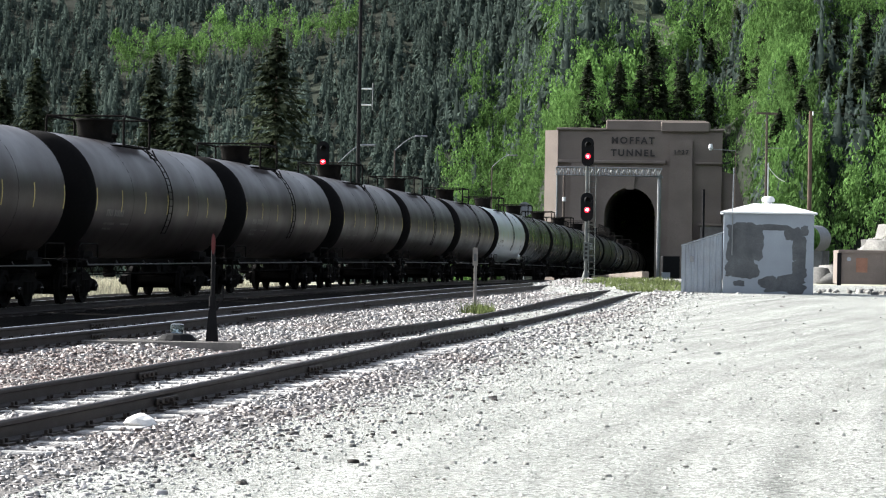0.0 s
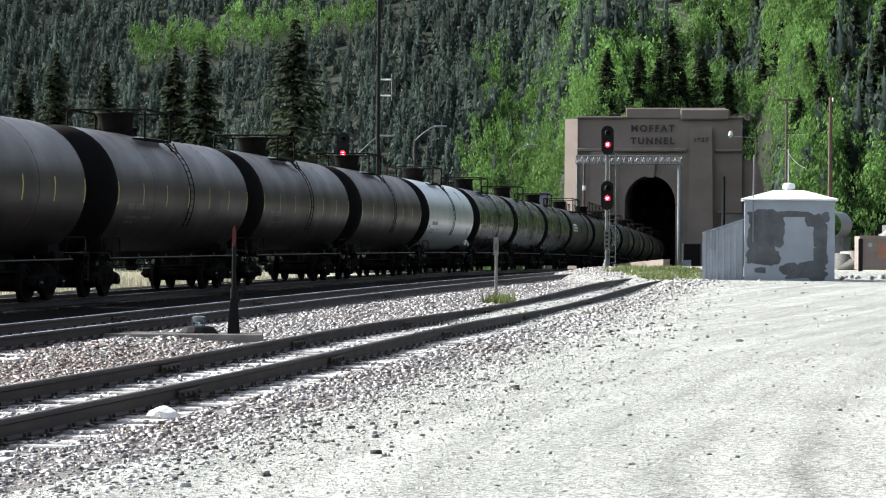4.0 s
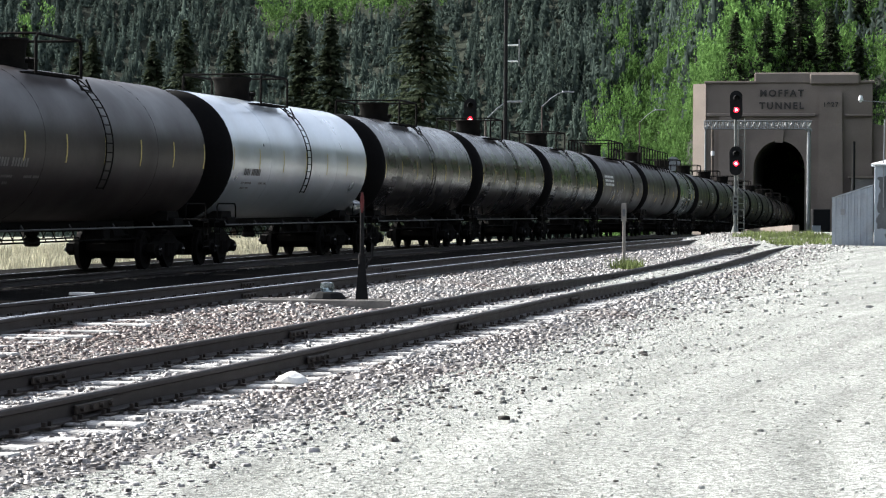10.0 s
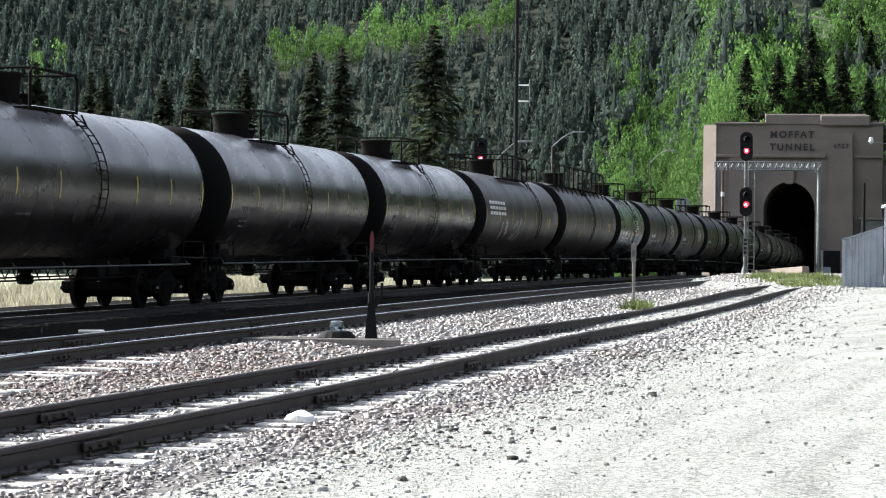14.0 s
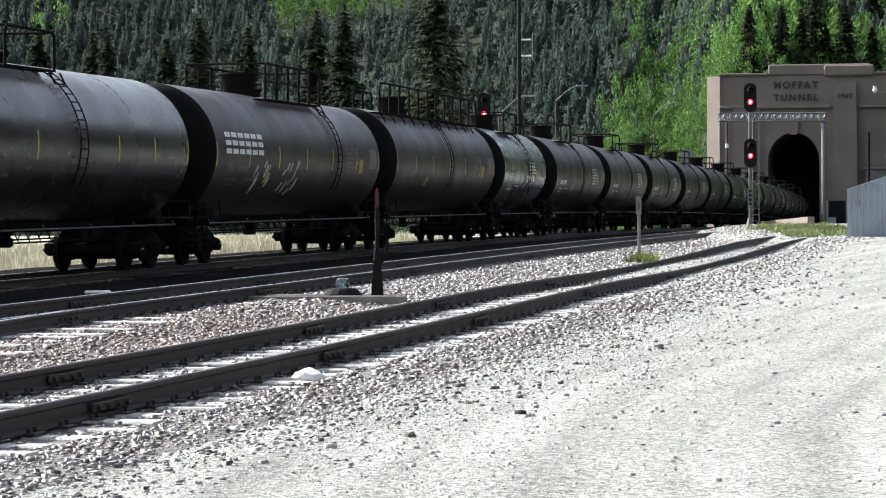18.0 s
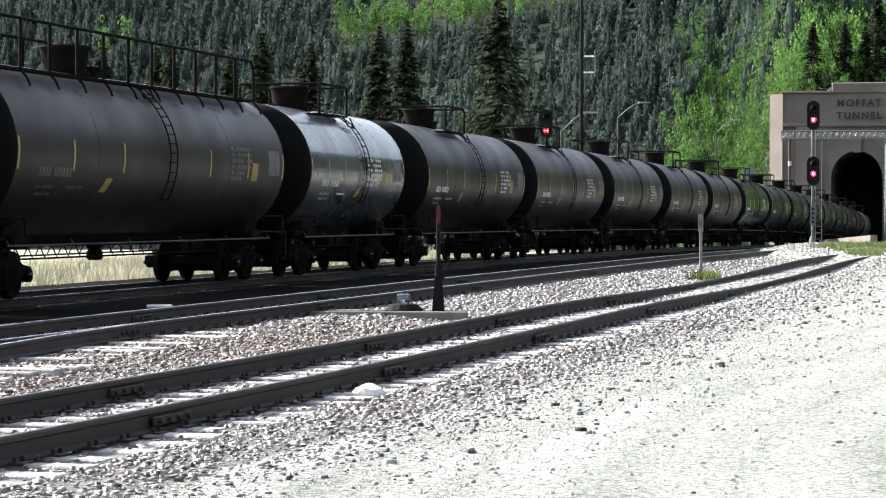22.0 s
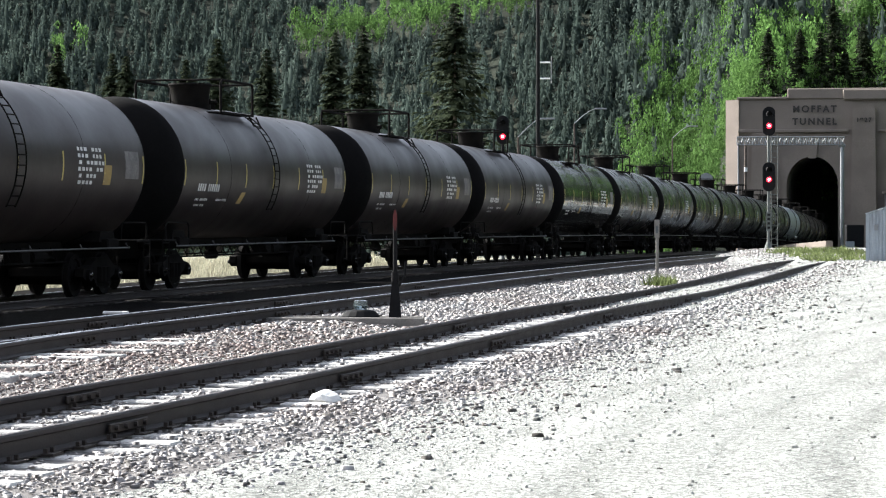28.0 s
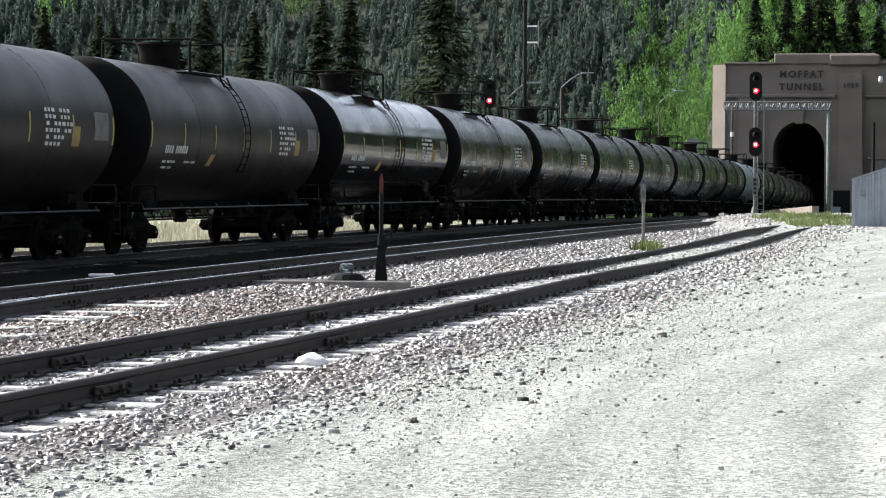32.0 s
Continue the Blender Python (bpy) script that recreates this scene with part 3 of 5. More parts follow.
        while k < hi:
            grate.box(k, k + 0.03, y0, y1, zg, zg + 0.04)
            k += 0.16
        for k in (lo + 0.1, (lo + hi) / 2, hi - 0.1):
            grate.rod((k, s * 0.62, zg), (k, s * 0.59, top - 0.22), 0.025, 6)
        part("platform_grating", grate, M_gear, car)
        n_post = max(2, round((hi - lo) / (1.25 if style != "large" else 1.5)))
        y = s * 1.1
        rail = Build()
        if style == "large" and s < 0:
            rail.tube([(lo, y, zg), (lo + 0.02, y, zt - 0.2), (lo + 0.12, y, zt - 0.05), (lo + 0.3, y, zt), (hi - 0.3, y, zt), (hi - 0.12, y, zt - 0.05), (hi - 0.02, y, zt - 0.2), (hi, y, zg)], 0.034, 6)
        else:
            rail.tube([(lo, y, zg), (lo, y, zt - 0.1), (lo + 0.1, y, zt), (hi - 0.1, y, zt), (hi, y, zt - 0.1), (hi, y, zg)], 0.034, 6)
        if style == "railed":
            rail.rod((lo, y, zg + 0.5), (hi, y, zg + 0.5), 0.02, 6)
        rail = part("handrail", rail, M_gear, car)
        for k in range(1, n_post) if style != "plain" else ():
            x = lo + (hi - lo) * k / n_post
            part("post", Build().rod((x, y, zg), (x, y, zt), 0.036, 6), M_gear, rail)
        if style == "large" and s < 0:
            for k in range(n_post + 1):
                x = lo + (hi - lo) * k / n_post
                part("bracket", Build().tube([(x, y, zg), (x, y - 0.12, zg - 0.12), (x, y - 0.2, zg - 0.3)], 0.025, 5), M_gear, rail)
    for x in span if style != "large" else ():
        part("end_rail", Build().rod((x, -1.1, zt), (x, 1.1, zt), 0.028, 6), M_gear, car)
    # ladder that follows the shell down from the platform
    lx = cx + 1.15 if style != "railed" else span[1] - 0.2
    lx = min(lx, 3.4)
    for s in (-1, 1):
        lad = Build()
        for dx in (-0.22, 0.22):
            pts = []
            for k in range(19):
                a = radians(58 - 88 * k / 18)
                rr = r + 0.09
                pts.append((lx + dx, s * rr * math.cos(a), zc + rr * math.sin(a)))
            lad.tube(pts, 0.016, 5)
        lad.tube([(lx - 0.3, s * 1.12, zg), (lx - 0.3, s * 1.25, zg - 0.25), (lx + 0.3, s * 1.25, zg - 0.25), (lx + 0.3, s * 1.12, zg)], 0.022, 5)
        lad = part("ladder", lad, M_gear, car)
        for k in range(14):
            a = radians(55 - 84 * k / 13)
            rr = r + 0.09
            part("rung", Build().rod((lx - 0.22, s * rr * math.cos(a), zc + rr * math.sin(a)), (lx + 0.22, s * rr * math.cos(a), zc + rr * math.sin(a)), 0.014, 5), M_gear, lad)
    # reflective tape
    for k in range(7):
        x = -half + 0.06 + (2 * half - 0.12) * k / 6
        part("reflector", patch(x - 0.035, x + 0.035, -12, 8, r, zc), M_yellow, car, "yellow reflective strip")
    return car, half, r, zc


def stencil(car, half, r, zc, seed, bright, spots=True):
    """Unreadable reporting marks and notices, as bars of paint on the shell."""
    rnd = random.Random(seed)
    me = M_white if bright else M_stain

    def row(x, a, w, h, chunks, name="marking", gap=0):
        b = Build()
        x0 = x
        for k in range(chunks):
            ww = w * rnd.uniform(0.7, 1.15)
            q = patch(x0, x0 + ww, a, a + h, r, zc, 0.007, 2)
            b.add(q.v, q.f)
            x0 += ww + w * (0.45 if k + 1 != gap else 1.7)
        tagged(part(name, b, me, car, "worn white stencilled marks"), kind="stuff")
    row(-half + 1.1, -16, 0.11, 6.0, 10, gap=4)
    row(-half + 1.1, -24, 0.07, 2.0, 9, gap=3)
    row(-half + 1.2, -29, 0.07, 2.0, 7, gap=4)
    row(-half + 2.7, -24, 0.06, 2.0, 9, gap=5)
    if spots:
        for k in range(6):
            row(half - 4.0 + rnd.uniform(-0.05, 0.05), 9 - 4.6 * k, 0.16, 2.6, 6 if k < 4 else 4, gap=rnd.randint(1, 4))
        part("notice_plate", patch(half - 2.5, half - 2.05, -14, 0, r, zc), M_orange, car, "ochre hazard card in its holder")
        part("data_panel", patch(half - 1.2, half - 0.35, -9, 11, r, zc), M_stain, car, "grey block of small print")
        sl = patch(-half + 4.4, -half + 4.75, -26, -16, r, zc)
        sl.v = [(x + 0.07 * (i // 2), y, z) for i, (x, y, z) in enumerate(sl.v)]
        part("placard", sl, M_orange, car, "weathered ochre placard set askew")


M_stain = material("faded_stencil_paint", (0.16, 0.15, 0.145), 0.7, vary=0.35, scale=4, fine=20, bump=0)

M_stain2 = material("sprayed_pale_paint", (0.38, 0.38, 0.39), 0.7, vary=0.35, scale=4, fine=20, bump=0)

# the cars, each with the place of its middle at the start, along the main line
CARS = []


def travelled(t):
    return 8.6 * t + 0.006 * t * t


_Y = [-420 + 0.5 * i for i in range(2000)]
_S = [0.0]
for _a, _b in zip(_Y, _Y[1:]):
    _S.append(_S[-1] + math.hypot(_b - _a, main_x(_b) - main_x(_a)))
_off = np.interp(20.0, _Y, _S)


def line_point(s):
    y = float(np.interp(s + _off, _S, _Y))
    return Vector((main_x(y), y, main_z(y)))


def car_pose(s):
    a, b = line_point(s - 5.5), line_point(s + 5.5)
    ax = (b - a).normalized()
    left = Vector((0, 0, 1)).cross(ax).normalized()
    up = ax.cross(left)
    m = Matrix((ax, left, up)).transposed().to_4x4()
    m.translation = (a + b) / 2
    return m


def build_train():
    kinds = ["dull"] * 7 + ["pale"] + ["black"] * 3 + ["procor", "large", "short"] + ["dusty"] * 5 + ["gloss"] + ["marked"] * 16
    kinds[27] = "pale"
    mids = [19.5, 37.0, 54.2, 71.5, 88.8, 105.6, 122.8, 139.7, 156.8, 173.6, 190.5, 208.4, 227.4, 243.0, 257.9, 274.8, 292.05, 309.6, 326.5, 343.7, 360.5, 377.4]
    while len(mids) < len(kinds):
        mids.append(mids[-1] + 16.5)
    pitches = {"procor": 19.6, "large": 19.1, "short": 12.2}
    proto = {}

    def get(kind, pitch, seed):
        group = "cars of the tank train"
        if kind == "pale":
            c, h, r, zc = tank_car("tank_car", "pale grey glossy tank car in the black oil train", pitch, 1.69, M_grey, "plain", group)
            stencil(c, h, r, zc, seed, False, False)
            tank = Build().lathe([(h + 0.15, 0.05), (h + 0.2, 0.2), (h + 0.3, 0.24), (h + 0.85, 0.24), (h + 0.95, 0.2), (h + 1.0, 0.05)], "x", 16, (0, -1.1, 1.46))
            part("air_reservoir", tank, M_hose, c, "silver air reservoir on the end platform", smooth=True)
        elif kind == "short":
            c, h, r, zc = tank_car("tank_car", "short slate-black tank car with white marks", pitch, 1.66, M_blue, "plain", group)
            stencil(c, h, r, zc, seed, True)
        elif kind == "large":
            c, h, r, zc = tank_car("tank_car", "long black tank car with a railed walkway on top", pitch, 1.72, M_dull, "large", group)
            stencil(c, h, r, zc, seed, False)
        elif kind == "procor":
            c, h, r, zc = tank_car("tank_car", "black tank car with large white lettering bars and scrawls", pitch, 1.69, M_dull, "railed", group)
            stencil(c, h, r, zc, seed, False)
            for k in range(6):
                x0 = -h + 0.8 + 0.57 * k
                bar = part("lettering_bar", patch(x0, x0 + 0.45, -1, 3.2, r, zc), M_white, c, "white bars standing for company lettering")
                part("middle_bar", patch(x0, x0 + 0.45, 6, 10.2, r, zc), M_white, bar)
                part("upper_bar", patch(x0, x0 + 0.45, 13, 17.2, r, zc), M_white, bar)
            rr = random.Random(5)
            for x0, n in ((-h + 3.2, 9), (-h + 6.0, 13)):
                for k in range(n):
                    a, x = rr.uniform(-38, -10), x0 + rr.uniform(0, 1.5)
                    q = patch(x, x + rr.uniform(0.08, 0.16), a, a + rr.uniform(5, 12), r, zc)
                    q.v = [(px + 0.03 * i, py, pz) for i, (px, py, pz) in enumerate(q.v)]
                    part("scrawl", q, M_stain2, c, "pale sprayed scrawl")
        elif kind == "dull":
            c, h, r, zc = tank_car("tank_car", "dusty brown-black oil tank car with yellow reflective strips", pitch, 1.69, M_dull, "plain", group)
            stencil(c, h, r, zc, seed, False, False)
        elif kind == "dusty":
            c, h, r, zc = tank_car("tank_car", "dusty black oil tank car with white stencils and placards", pitch, 1.69, M_dull, "plain", group)
            stencil(c, h, r, zc, seed, True)
        elif kind == "gloss":
            c, h, r, zc = tank_car("tank_car", "mirror-polished black tank car with faint marks", pitch, 1.69, M_gloss, "plain", group)
            stencil(c, h, r, zc, seed, True)
        else:
            c, h, r, zc = tank_car("tank_car", "glossy black oil tank car with yellow reflective strips", pitch, 1.69, M_black, "plain", group)
            stencil(c, h, r, zc, seed, kind == "marked", kind == "marked")
        return c
    for i, (kind, u) in enumerate(zip(kinds, mids)):
        if kind in proto:
            c = copy_thing(proto[kind], Matrix.Identity(4))
        else:
            c = proto[kind] = get(kind, pitches.get(kind, 17.15), i)
        CARS.append((c, u))


build_train()

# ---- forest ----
# paler, bluish needles: haze over the slope is mixed into the base colour
M_spruce_haze = leaf_material("hazy_spruce_needles", (0.064, 0.086, 0.074), 0.25, 0.25, 0.12, 0.5)
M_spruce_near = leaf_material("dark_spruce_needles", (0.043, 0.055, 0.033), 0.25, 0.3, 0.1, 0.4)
M_aspen = leaf_material("aspen_leaves", (0.10, 0.182, 0.055), 0.3, 0.35, 0.05, 0.5)
M_bark = material("grey_bark", (0.16, 0.13, 0.11), 0.9, vary=0.3, scale=4, fine=30, bump=0.4)


def spray(v, f, c, out, size, r, broad=0.45):
    """One ragged spray of needles or leaves: a triangle that points outward."""
    k = len(v)
    side = Vector((-out.y, out.x, 0)).normalized() + Vector((0, 0, r.uniform(-0.4, 0.4)))
    v += [tuple(c - out * size * 0.5 + side * size * broad), tuple(c + out * size), tuple(c - out * size * 0.5 - side * size * broad)]
    f.append((k, k + 1, k + 2))


def spruce_shape(seed, sprays=86):
    """A narrow spire of ragged hanging boughs round a dark core, one unit high."""
    r = random.Random(seed)
    v, f = [(0, 0, 0.98)], []
    wide, tiers = r.uniform(0.21, 0.30), r.randint(9, 13)
    for j in range(5):
        a = 2 * math.pi * j / 5
        v.append((0.42 * wide * math.cos(a), 0.42 * wide * math.sin(a), 0.02))
    f += [(0, 1 + j, 1 + (j + 1) % 5) for j in range(5)]
    lop = r.uniform(0, 6.3)
    for i in range(sprays):
        t = 1 - math.sqrt(r.uniform(0.002, 1))
        t = (math.floor(t * tiers) + r.uniform(0.2, 0.75)) / tiers
        a = r.uniform(0, 2 * math.pi)
        rad = (wide * (1 - t) ** 0.85 + 0.01) * (1 + 0.22 * math.cos(a - lop)) * r.uniform(0.62, 1.08)
        d, side = Vector((math.cos(a), math.sin(a), 0)), Vector((-math.sin(a), math.cos(a), 0))
        side = (side + Vector((r.gauss(0, 0.35), r.gauss(0, 0.35), r.gauss(0, 0.35)))).normalized()
        size = (0.032 + 0.060 * (1 - t)) * r.uniform(0.75, 1.25)
        c = d * rad * 0.8 + Vector((0, 0, 0.05 + 0.93 * t))
        tip = c + d * rad * 0.28 + Vector((r.gauss(0, 0.008), r.gauss(0, 0.008), -size * r.uniform(0.7, 1.5)))
        k = len(v)
        v += [tuple(c + side * size * 0.75 + Vector((0, 0, 0.012))), tuple(tip), tuple(c - side * size * 0.75 + Vector((0, 0, 0.012)))]
        f.append((k, k + 1, k + 2))
    return np.array(v), np.array(f)


def aspen_shape(seed, leaves=112):
    """A loose crown of leaf sprays, one unit high."""
    r = random.Random(seed)
    v, f = [], []
    lumps = [(r.uniform(-0.1, 0.1), r.uniform(-0.1, 0.1), r.uniform(0.25, 0.88), r.uniform(0.08, 0.14)) for _ in range(8)]
    for _ in range(leaves):
        x, y, z, q = lumps[r.randrange(8)]
        d = Vector((r.gauss(0, 1), r.gauss(0, 1), r.gauss(0, 1.6)))
        d = d.normalized() * q * r.uniform(0.5, 1.05)
        out = Vector((r.gauss(0, 0.4), r.gauss(0, 0.4), r.choice((-1, 1)))).normalized()
        spray(v, f, Vector((x, y, z)) + d, out, r.uniform(0.032, 0.060), r, 0.34)
    return np.array(v), np.array(f)


def scatter(name, shapes, spots, mat):
    """Joins copies of the shapes into one mesh. spots: x, y, z, width, height, turn."""
    V, F, k = [], [], 0
    for i, (x, y, z, w, h, a) in enumerate(spots):
        v, f = shapes[i % len(shapes)]
        c, s = math.cos(a), math.sin(a)
        V.append(np.stack([x + w * (c * v[:, 0] - s * v[:, 1]), y + w * (s * v[:, 0] + c * v[:, 1]), z + h * v[:, 2]], 1))
        F.append(f + k)
        k += len(v)
    V, F = np.concatenate(V), np.concatenate(F)
    me = bpy.data.meshes.new(name)
    me.vertices.add(len(V))
    me.vertices.foreach_set("co", V.ravel())
    m = F.shape[1]
    me.loops.add(F.size)
    me.loops.foreach_set("vertex_index", F.ravel())
    me.polygons.add(len(F))
    me.polygons.foreach_set("loop_start", np.arange(0, F.size, m))
    me.polygons.foreach_set("loop_total", np.full(len(F), m))
    me.update()
    me.materials.append(mat)
    return new(name, me)


def stand_of_aspen(az, up, x, y):
    """Share of aspen among the trees, by where they stand on the slope. up: height of the foot over the line of sight, per metre."""
    u = (az - 0.0713) * 4500 + 784
    w = 436 - up * 4500
    nz = noise.noise((x * 0.02, y * 0.02, 5.0))
    edge = 300 - 0.62 * (u - 770) if u < 1100 else 90 - (u - 1100) * 0.5
    p = 0.0
    if u > 735 and w > edge + 34 * nz:
        p = 0.80 * smooth01(735, 790, u) * (1 - 0.6 * smooth01(0.15, 0.45, noise.noise((x * 0.035, y * 0.02, 9.0))))
    band = 128 - 0.19 * (u - 280)
    if 210 < u < 620 and abs(w - band) < 25 + 12 * nz:
        p = 1.0
    if -260 < u < 700 and noise.noise((x * 0.03, y * 0.03, 2.0)) > 0.6:
        p = max(p, 0.5)
    return p


def build_forest():
    rnd = random.Random(4)
    spruce, aspen = [], []
    y = 240.0
    while y < 620:
        step = 2.55 + 0.0016 * (y - 240)
        x = -0.25 * y + step * rnd.random()
        while x < 0.30 * y:
            px, py = x + rnd.uniform(-1.5, 1.5), y + rnd.uniform(-2.4, 2.4)
            az = px / py
            x += step * (0.84 if az < 0.06 else 1.0)
            if py < hill_foot(az) - 30 * (az < 0.05) + 2 or (0.095 < az < 0.192 and py < 322):
                continue
            z = land(px, py)
            up = (z - 1.65) / py
            if up > 0.125:
                continue
            uu, ww = (az - 0.0713) * 4500 + 784, 436 - up * 4500
            if 1035 < uu < 1200 and ww < 78 + 25 * noise.noise((px * 0.03, py * 0.03, 1.0)) and rnd.random() < 0.8:
                continue
            if az > 0.2 and py < 262 and rnd.random() < 0.55:
                continue
            size = 0.95 + 0.4 * noise.noise((px * 0.03, py * 0.03, 7.0)) + rnd.uniform(-0.2, 0.25)
            if rnd.random() < stand_of_aspen(az, up, px, py):
                for _k in range(2):
                    h = max(2.8, 6.3 * size + rnd.uniform(-1.0, 1.2))
                    qx, qy = px + rnd.uniform(-1.4, 1.4), py + rnd.uniform(-1.6, 1.6)
                    aspen.append((qx, qy, land(qx, qy) - 0.3, h * rnd.uniform(0.85, 1.25), h, rnd.uniform(0, 6.3)))
            elif rnd.random() < 0.95:
                h = max(3.0, (5.6 + 3.4 * smooth01(0.04, 0.1, az)) * size * rnd.choice((0.6, 0.9, 1.0, 1.0, 1.15)))
                spruce.append((px, py, z - 0.3, h * rnd.uniform(0.75, 1.1), h, rnd.uniform(0, 6.3)))
        y += step * 0.95
    for _ in range(2200):
        py = rnd.uniform(250, 350)
        px = py * rnd.uniform(0.186, 0.222) if rnd.random() < 0.7 else py * rnd.uniform(0.098, 0.20)
        if 0.095 < px / py < 0.192 and py < 322:
            continue
        h = rnd.uniform(3.5, 7.5)
        aspen.append((px, py, land(px, py) - 0.3, h, h, rnd.uniform(0, 6.3)))
    for _ in range(700):
        py = rnd.uniform(318, 430)
        px = py * rnd.uniform(0.075, 0.128)
        if px / py > 0.095 and py < 340 and abs(px - 45) < 14:
            continue
        h = rnd.uniform(4, 8)
        aspen.append((px, py, land(px, py) - 0.3, h, h, rnd.uniform(0, 6.3)))
    # unseen woods added behind and beside the stand, for the tanks to mirror
    for _ in range(2600):
        a, d = rnd.uniform(0.31, 1.3), rnd.uniform(250, 600)
        px, py = d * math.sin(a), d * math.cos(a)
        h = rnd.uniform(7, 12)
        spruce.append((px, py, land(px, py) - 0.4, h * 1.25, h, rnd.uniform(0, 6.3)))
    for _ in range(2600):
        a = rnd.uniform(0.30, 2 * math.pi - 0.30)
        d = rnd.uniform(230, 420)
        px, py = d * math.sin(a), d * math.cos(a)
        if abs(px - 0.22 * py + 12) < 45 or abs(px - 0.22 * py) < 150 and py > 60:
            continue
        h = rnd.uniform(12, 20)
        spruce.append((px, py, land(px, py) - 0.4, h * 1.25, h, rnd.uniform(0, 6.3)))
    ob = scatter("conifer_forest", [spruce_shape(i) for i in range(9)], spruce, M_spruce_haze)
    tagged(ob, "dense dark conifer forest on the mountainside", "forest", kind="stuff")
    ob = scatter("aspen_grove", [aspen_shape(i) for i in range(9)], aspen, M_aspen)
    tagged(ob, "bright green aspen stands among the conifers", "forest", kind="stuff")


build_forest()


# x, y and height of the spruces that stand out on the slope above the portal
SLOPE_SPRUCES = [(47.6, 339, 10.8), (52.3, 341, 13.9), (53.7, 340, 7.5), (55.7, 337, 12.5), (59.2, 336, 9.4), (43.5, 340, 10.5), (50.3, 339, 10.3), (70.0, 374, 9), (65.4, 343, 8), (64.3, 372, 8),
                 (64.5, 365, 9), (66.2, 303, 9), (69.1, 292, 10), (65.7, 284, 10), (69.3, 282, 11), (65.2, 292, 9), (60.5, 283, 9), (56.9, 278, 8), (64.8, 328, 8), (69.9, 308, 9),
                 (73.5, 307, 9), (61.9, 296, 8)]


def spruce_tree(x, y, h, width, seed, label="tall dark spruce standing beyond the railway", group="spruces beyond the track"):
    """A single spruce: tapered trunk and drooping boughs with needle sprays."""
    rnd = random.Random(seed)
    z = land(x, y)
    ob = thing("spruce_tree", pose(x, y, z), label, "tree", group)
    part("trunk", Build().rod((0, 0, -0.3), (0, 0, h * 0.97), h * 0.013, 8, 0.02), M_bark, ob)
    V, F = [], []
    levels = int(h * 3.0)
    for k in range(levels):
        t = k / levels
        for _ in range(rnd.randint(5, 8)):
            a = rnd.uniform(0, 2 * math.pi)
            L = width * 0.95 * ((1 - t) ** 0.9 + 0.015) * rnd.uniform(0.55, 1.15)
            d = Vector((math.cos(a), math.sin(a), 0))
            for j in range(6):
                q = (j + rnd.random()) / 6
                c = Vector((0, 0, h * (0.06 + 0.92 * t))) + d * L * q + Vector((0, 0, -0.30 * L * q + 0.16 * L * q * q))
                for _k in range(2):
                    out = (d + Vector((rnd.gauss(0, 0.5), rnd.gauss(0, 0.5), rnd.uniform(-0.9, 0.0)))).normalized()
                    spray(V, F, c, out, rnd.uniform(0.32, 0.6) * (1.0 if t < 0.9 else 0.6), rnd)
    b = Build()
    b.v, b.f = V, F
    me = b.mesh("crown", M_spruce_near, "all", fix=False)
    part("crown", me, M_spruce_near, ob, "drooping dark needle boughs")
    return ob


for i, (tx, ty, th, tw) in enumerate([(0.8, 171, 17.6, 6.8), (-6.3, 200, 18.6, 4.6), (-8.6, 203, 18.4, 3.9), (-14.2, 205, 17.2, 4.3), (-17.7, 200, 17.6, 4.6),
                                      (-21.6, 214, 17.0, 4.2), (-25.5, 205, 16.6, 4.4), (-27.5, 212, 17.4, 4.2), (-31.5, 208, 17.8, 4.4), (-19.6, 224, 15.5, 3.8)]):
    spruce_tree(tx, ty, th, tw, i)
for i, (tx, ty, th) in enumerate(SLOPE_SPRUCES):
    spruce_tree(tx, ty, th, th * 0.3, 20 + i, "dark spruce standing among the aspens above the portal", "spruces on the slope")

# ---- tunnel portal ----
M_concrete = material("weathered_concrete", (0.205, 0.172, 0.150), 0.9, vary=0.16, scale=0.3, fine=9, bump=0.25, dirt=(0.15, 0.125, 0.105), dirt_amount=0.6, dirt_scale=0.25, spec=0.2)
M_letter = material("dark_letters", (0.035, 0.03, 0.028), 0.7, vary=0.2, bump=0.0)
M_bore = material("sooty_concrete", (0.16, 0.15, 0.145), 0.95, vary=0.3, scale=0.4, fine=8, bump=0.3)
M_galv = material("galvanised_steel", (0.27, 0.28, 0.29), 0.5, 0.6, vary=0.15, scale=4, fine=40, bump=0.05)
M_dark = material("black_enamel", (0.012, 0.012, 0.013), 0.75, vary=0.2, scale=5, fine=40, bump=0.05, spec=0.1)
M_red = lamp_glow("red_signal_light", (1.0, 0.012, 0.03), 3.0)
M_core = lamp_glow("bright_lamp_core", (1.0, 0.42, 0.45), 7.0)
M_mast = material("weathered_mast_steel", (0.13, 0.14, 0.135), 0.6, 0.4, vary=0.25, scale=4, fine=40, bump=0.05)
M_redpaint = material("red_paint", (0.11, 0.012, 0.012), 0.5, vary=0.25, scale=6, fine=40, bump=0.05)
M_pole = material("brown_pole_wood", (0.09, 0.07, 0.058), 0.9, vary=0.3, scale=3, fine=30, bump=0.4)
M_postwood = material("weathered_grey_post", (0.2, 0.185, 0.17), 0.85, vary=0.25, scale=3, fine=30, bump=0.3)
M_shed = material("peeling_shed_paint", (0.285, 0.32, 0.365), 0.8, vary=0.1, scale=1.2, fine=30, bump=0.2)
M_bare = material("bare_grey_render", (0.095, 0.102, 0.11), 0.9, vary=0.3, scale=2, fine=30, bump=0.4)
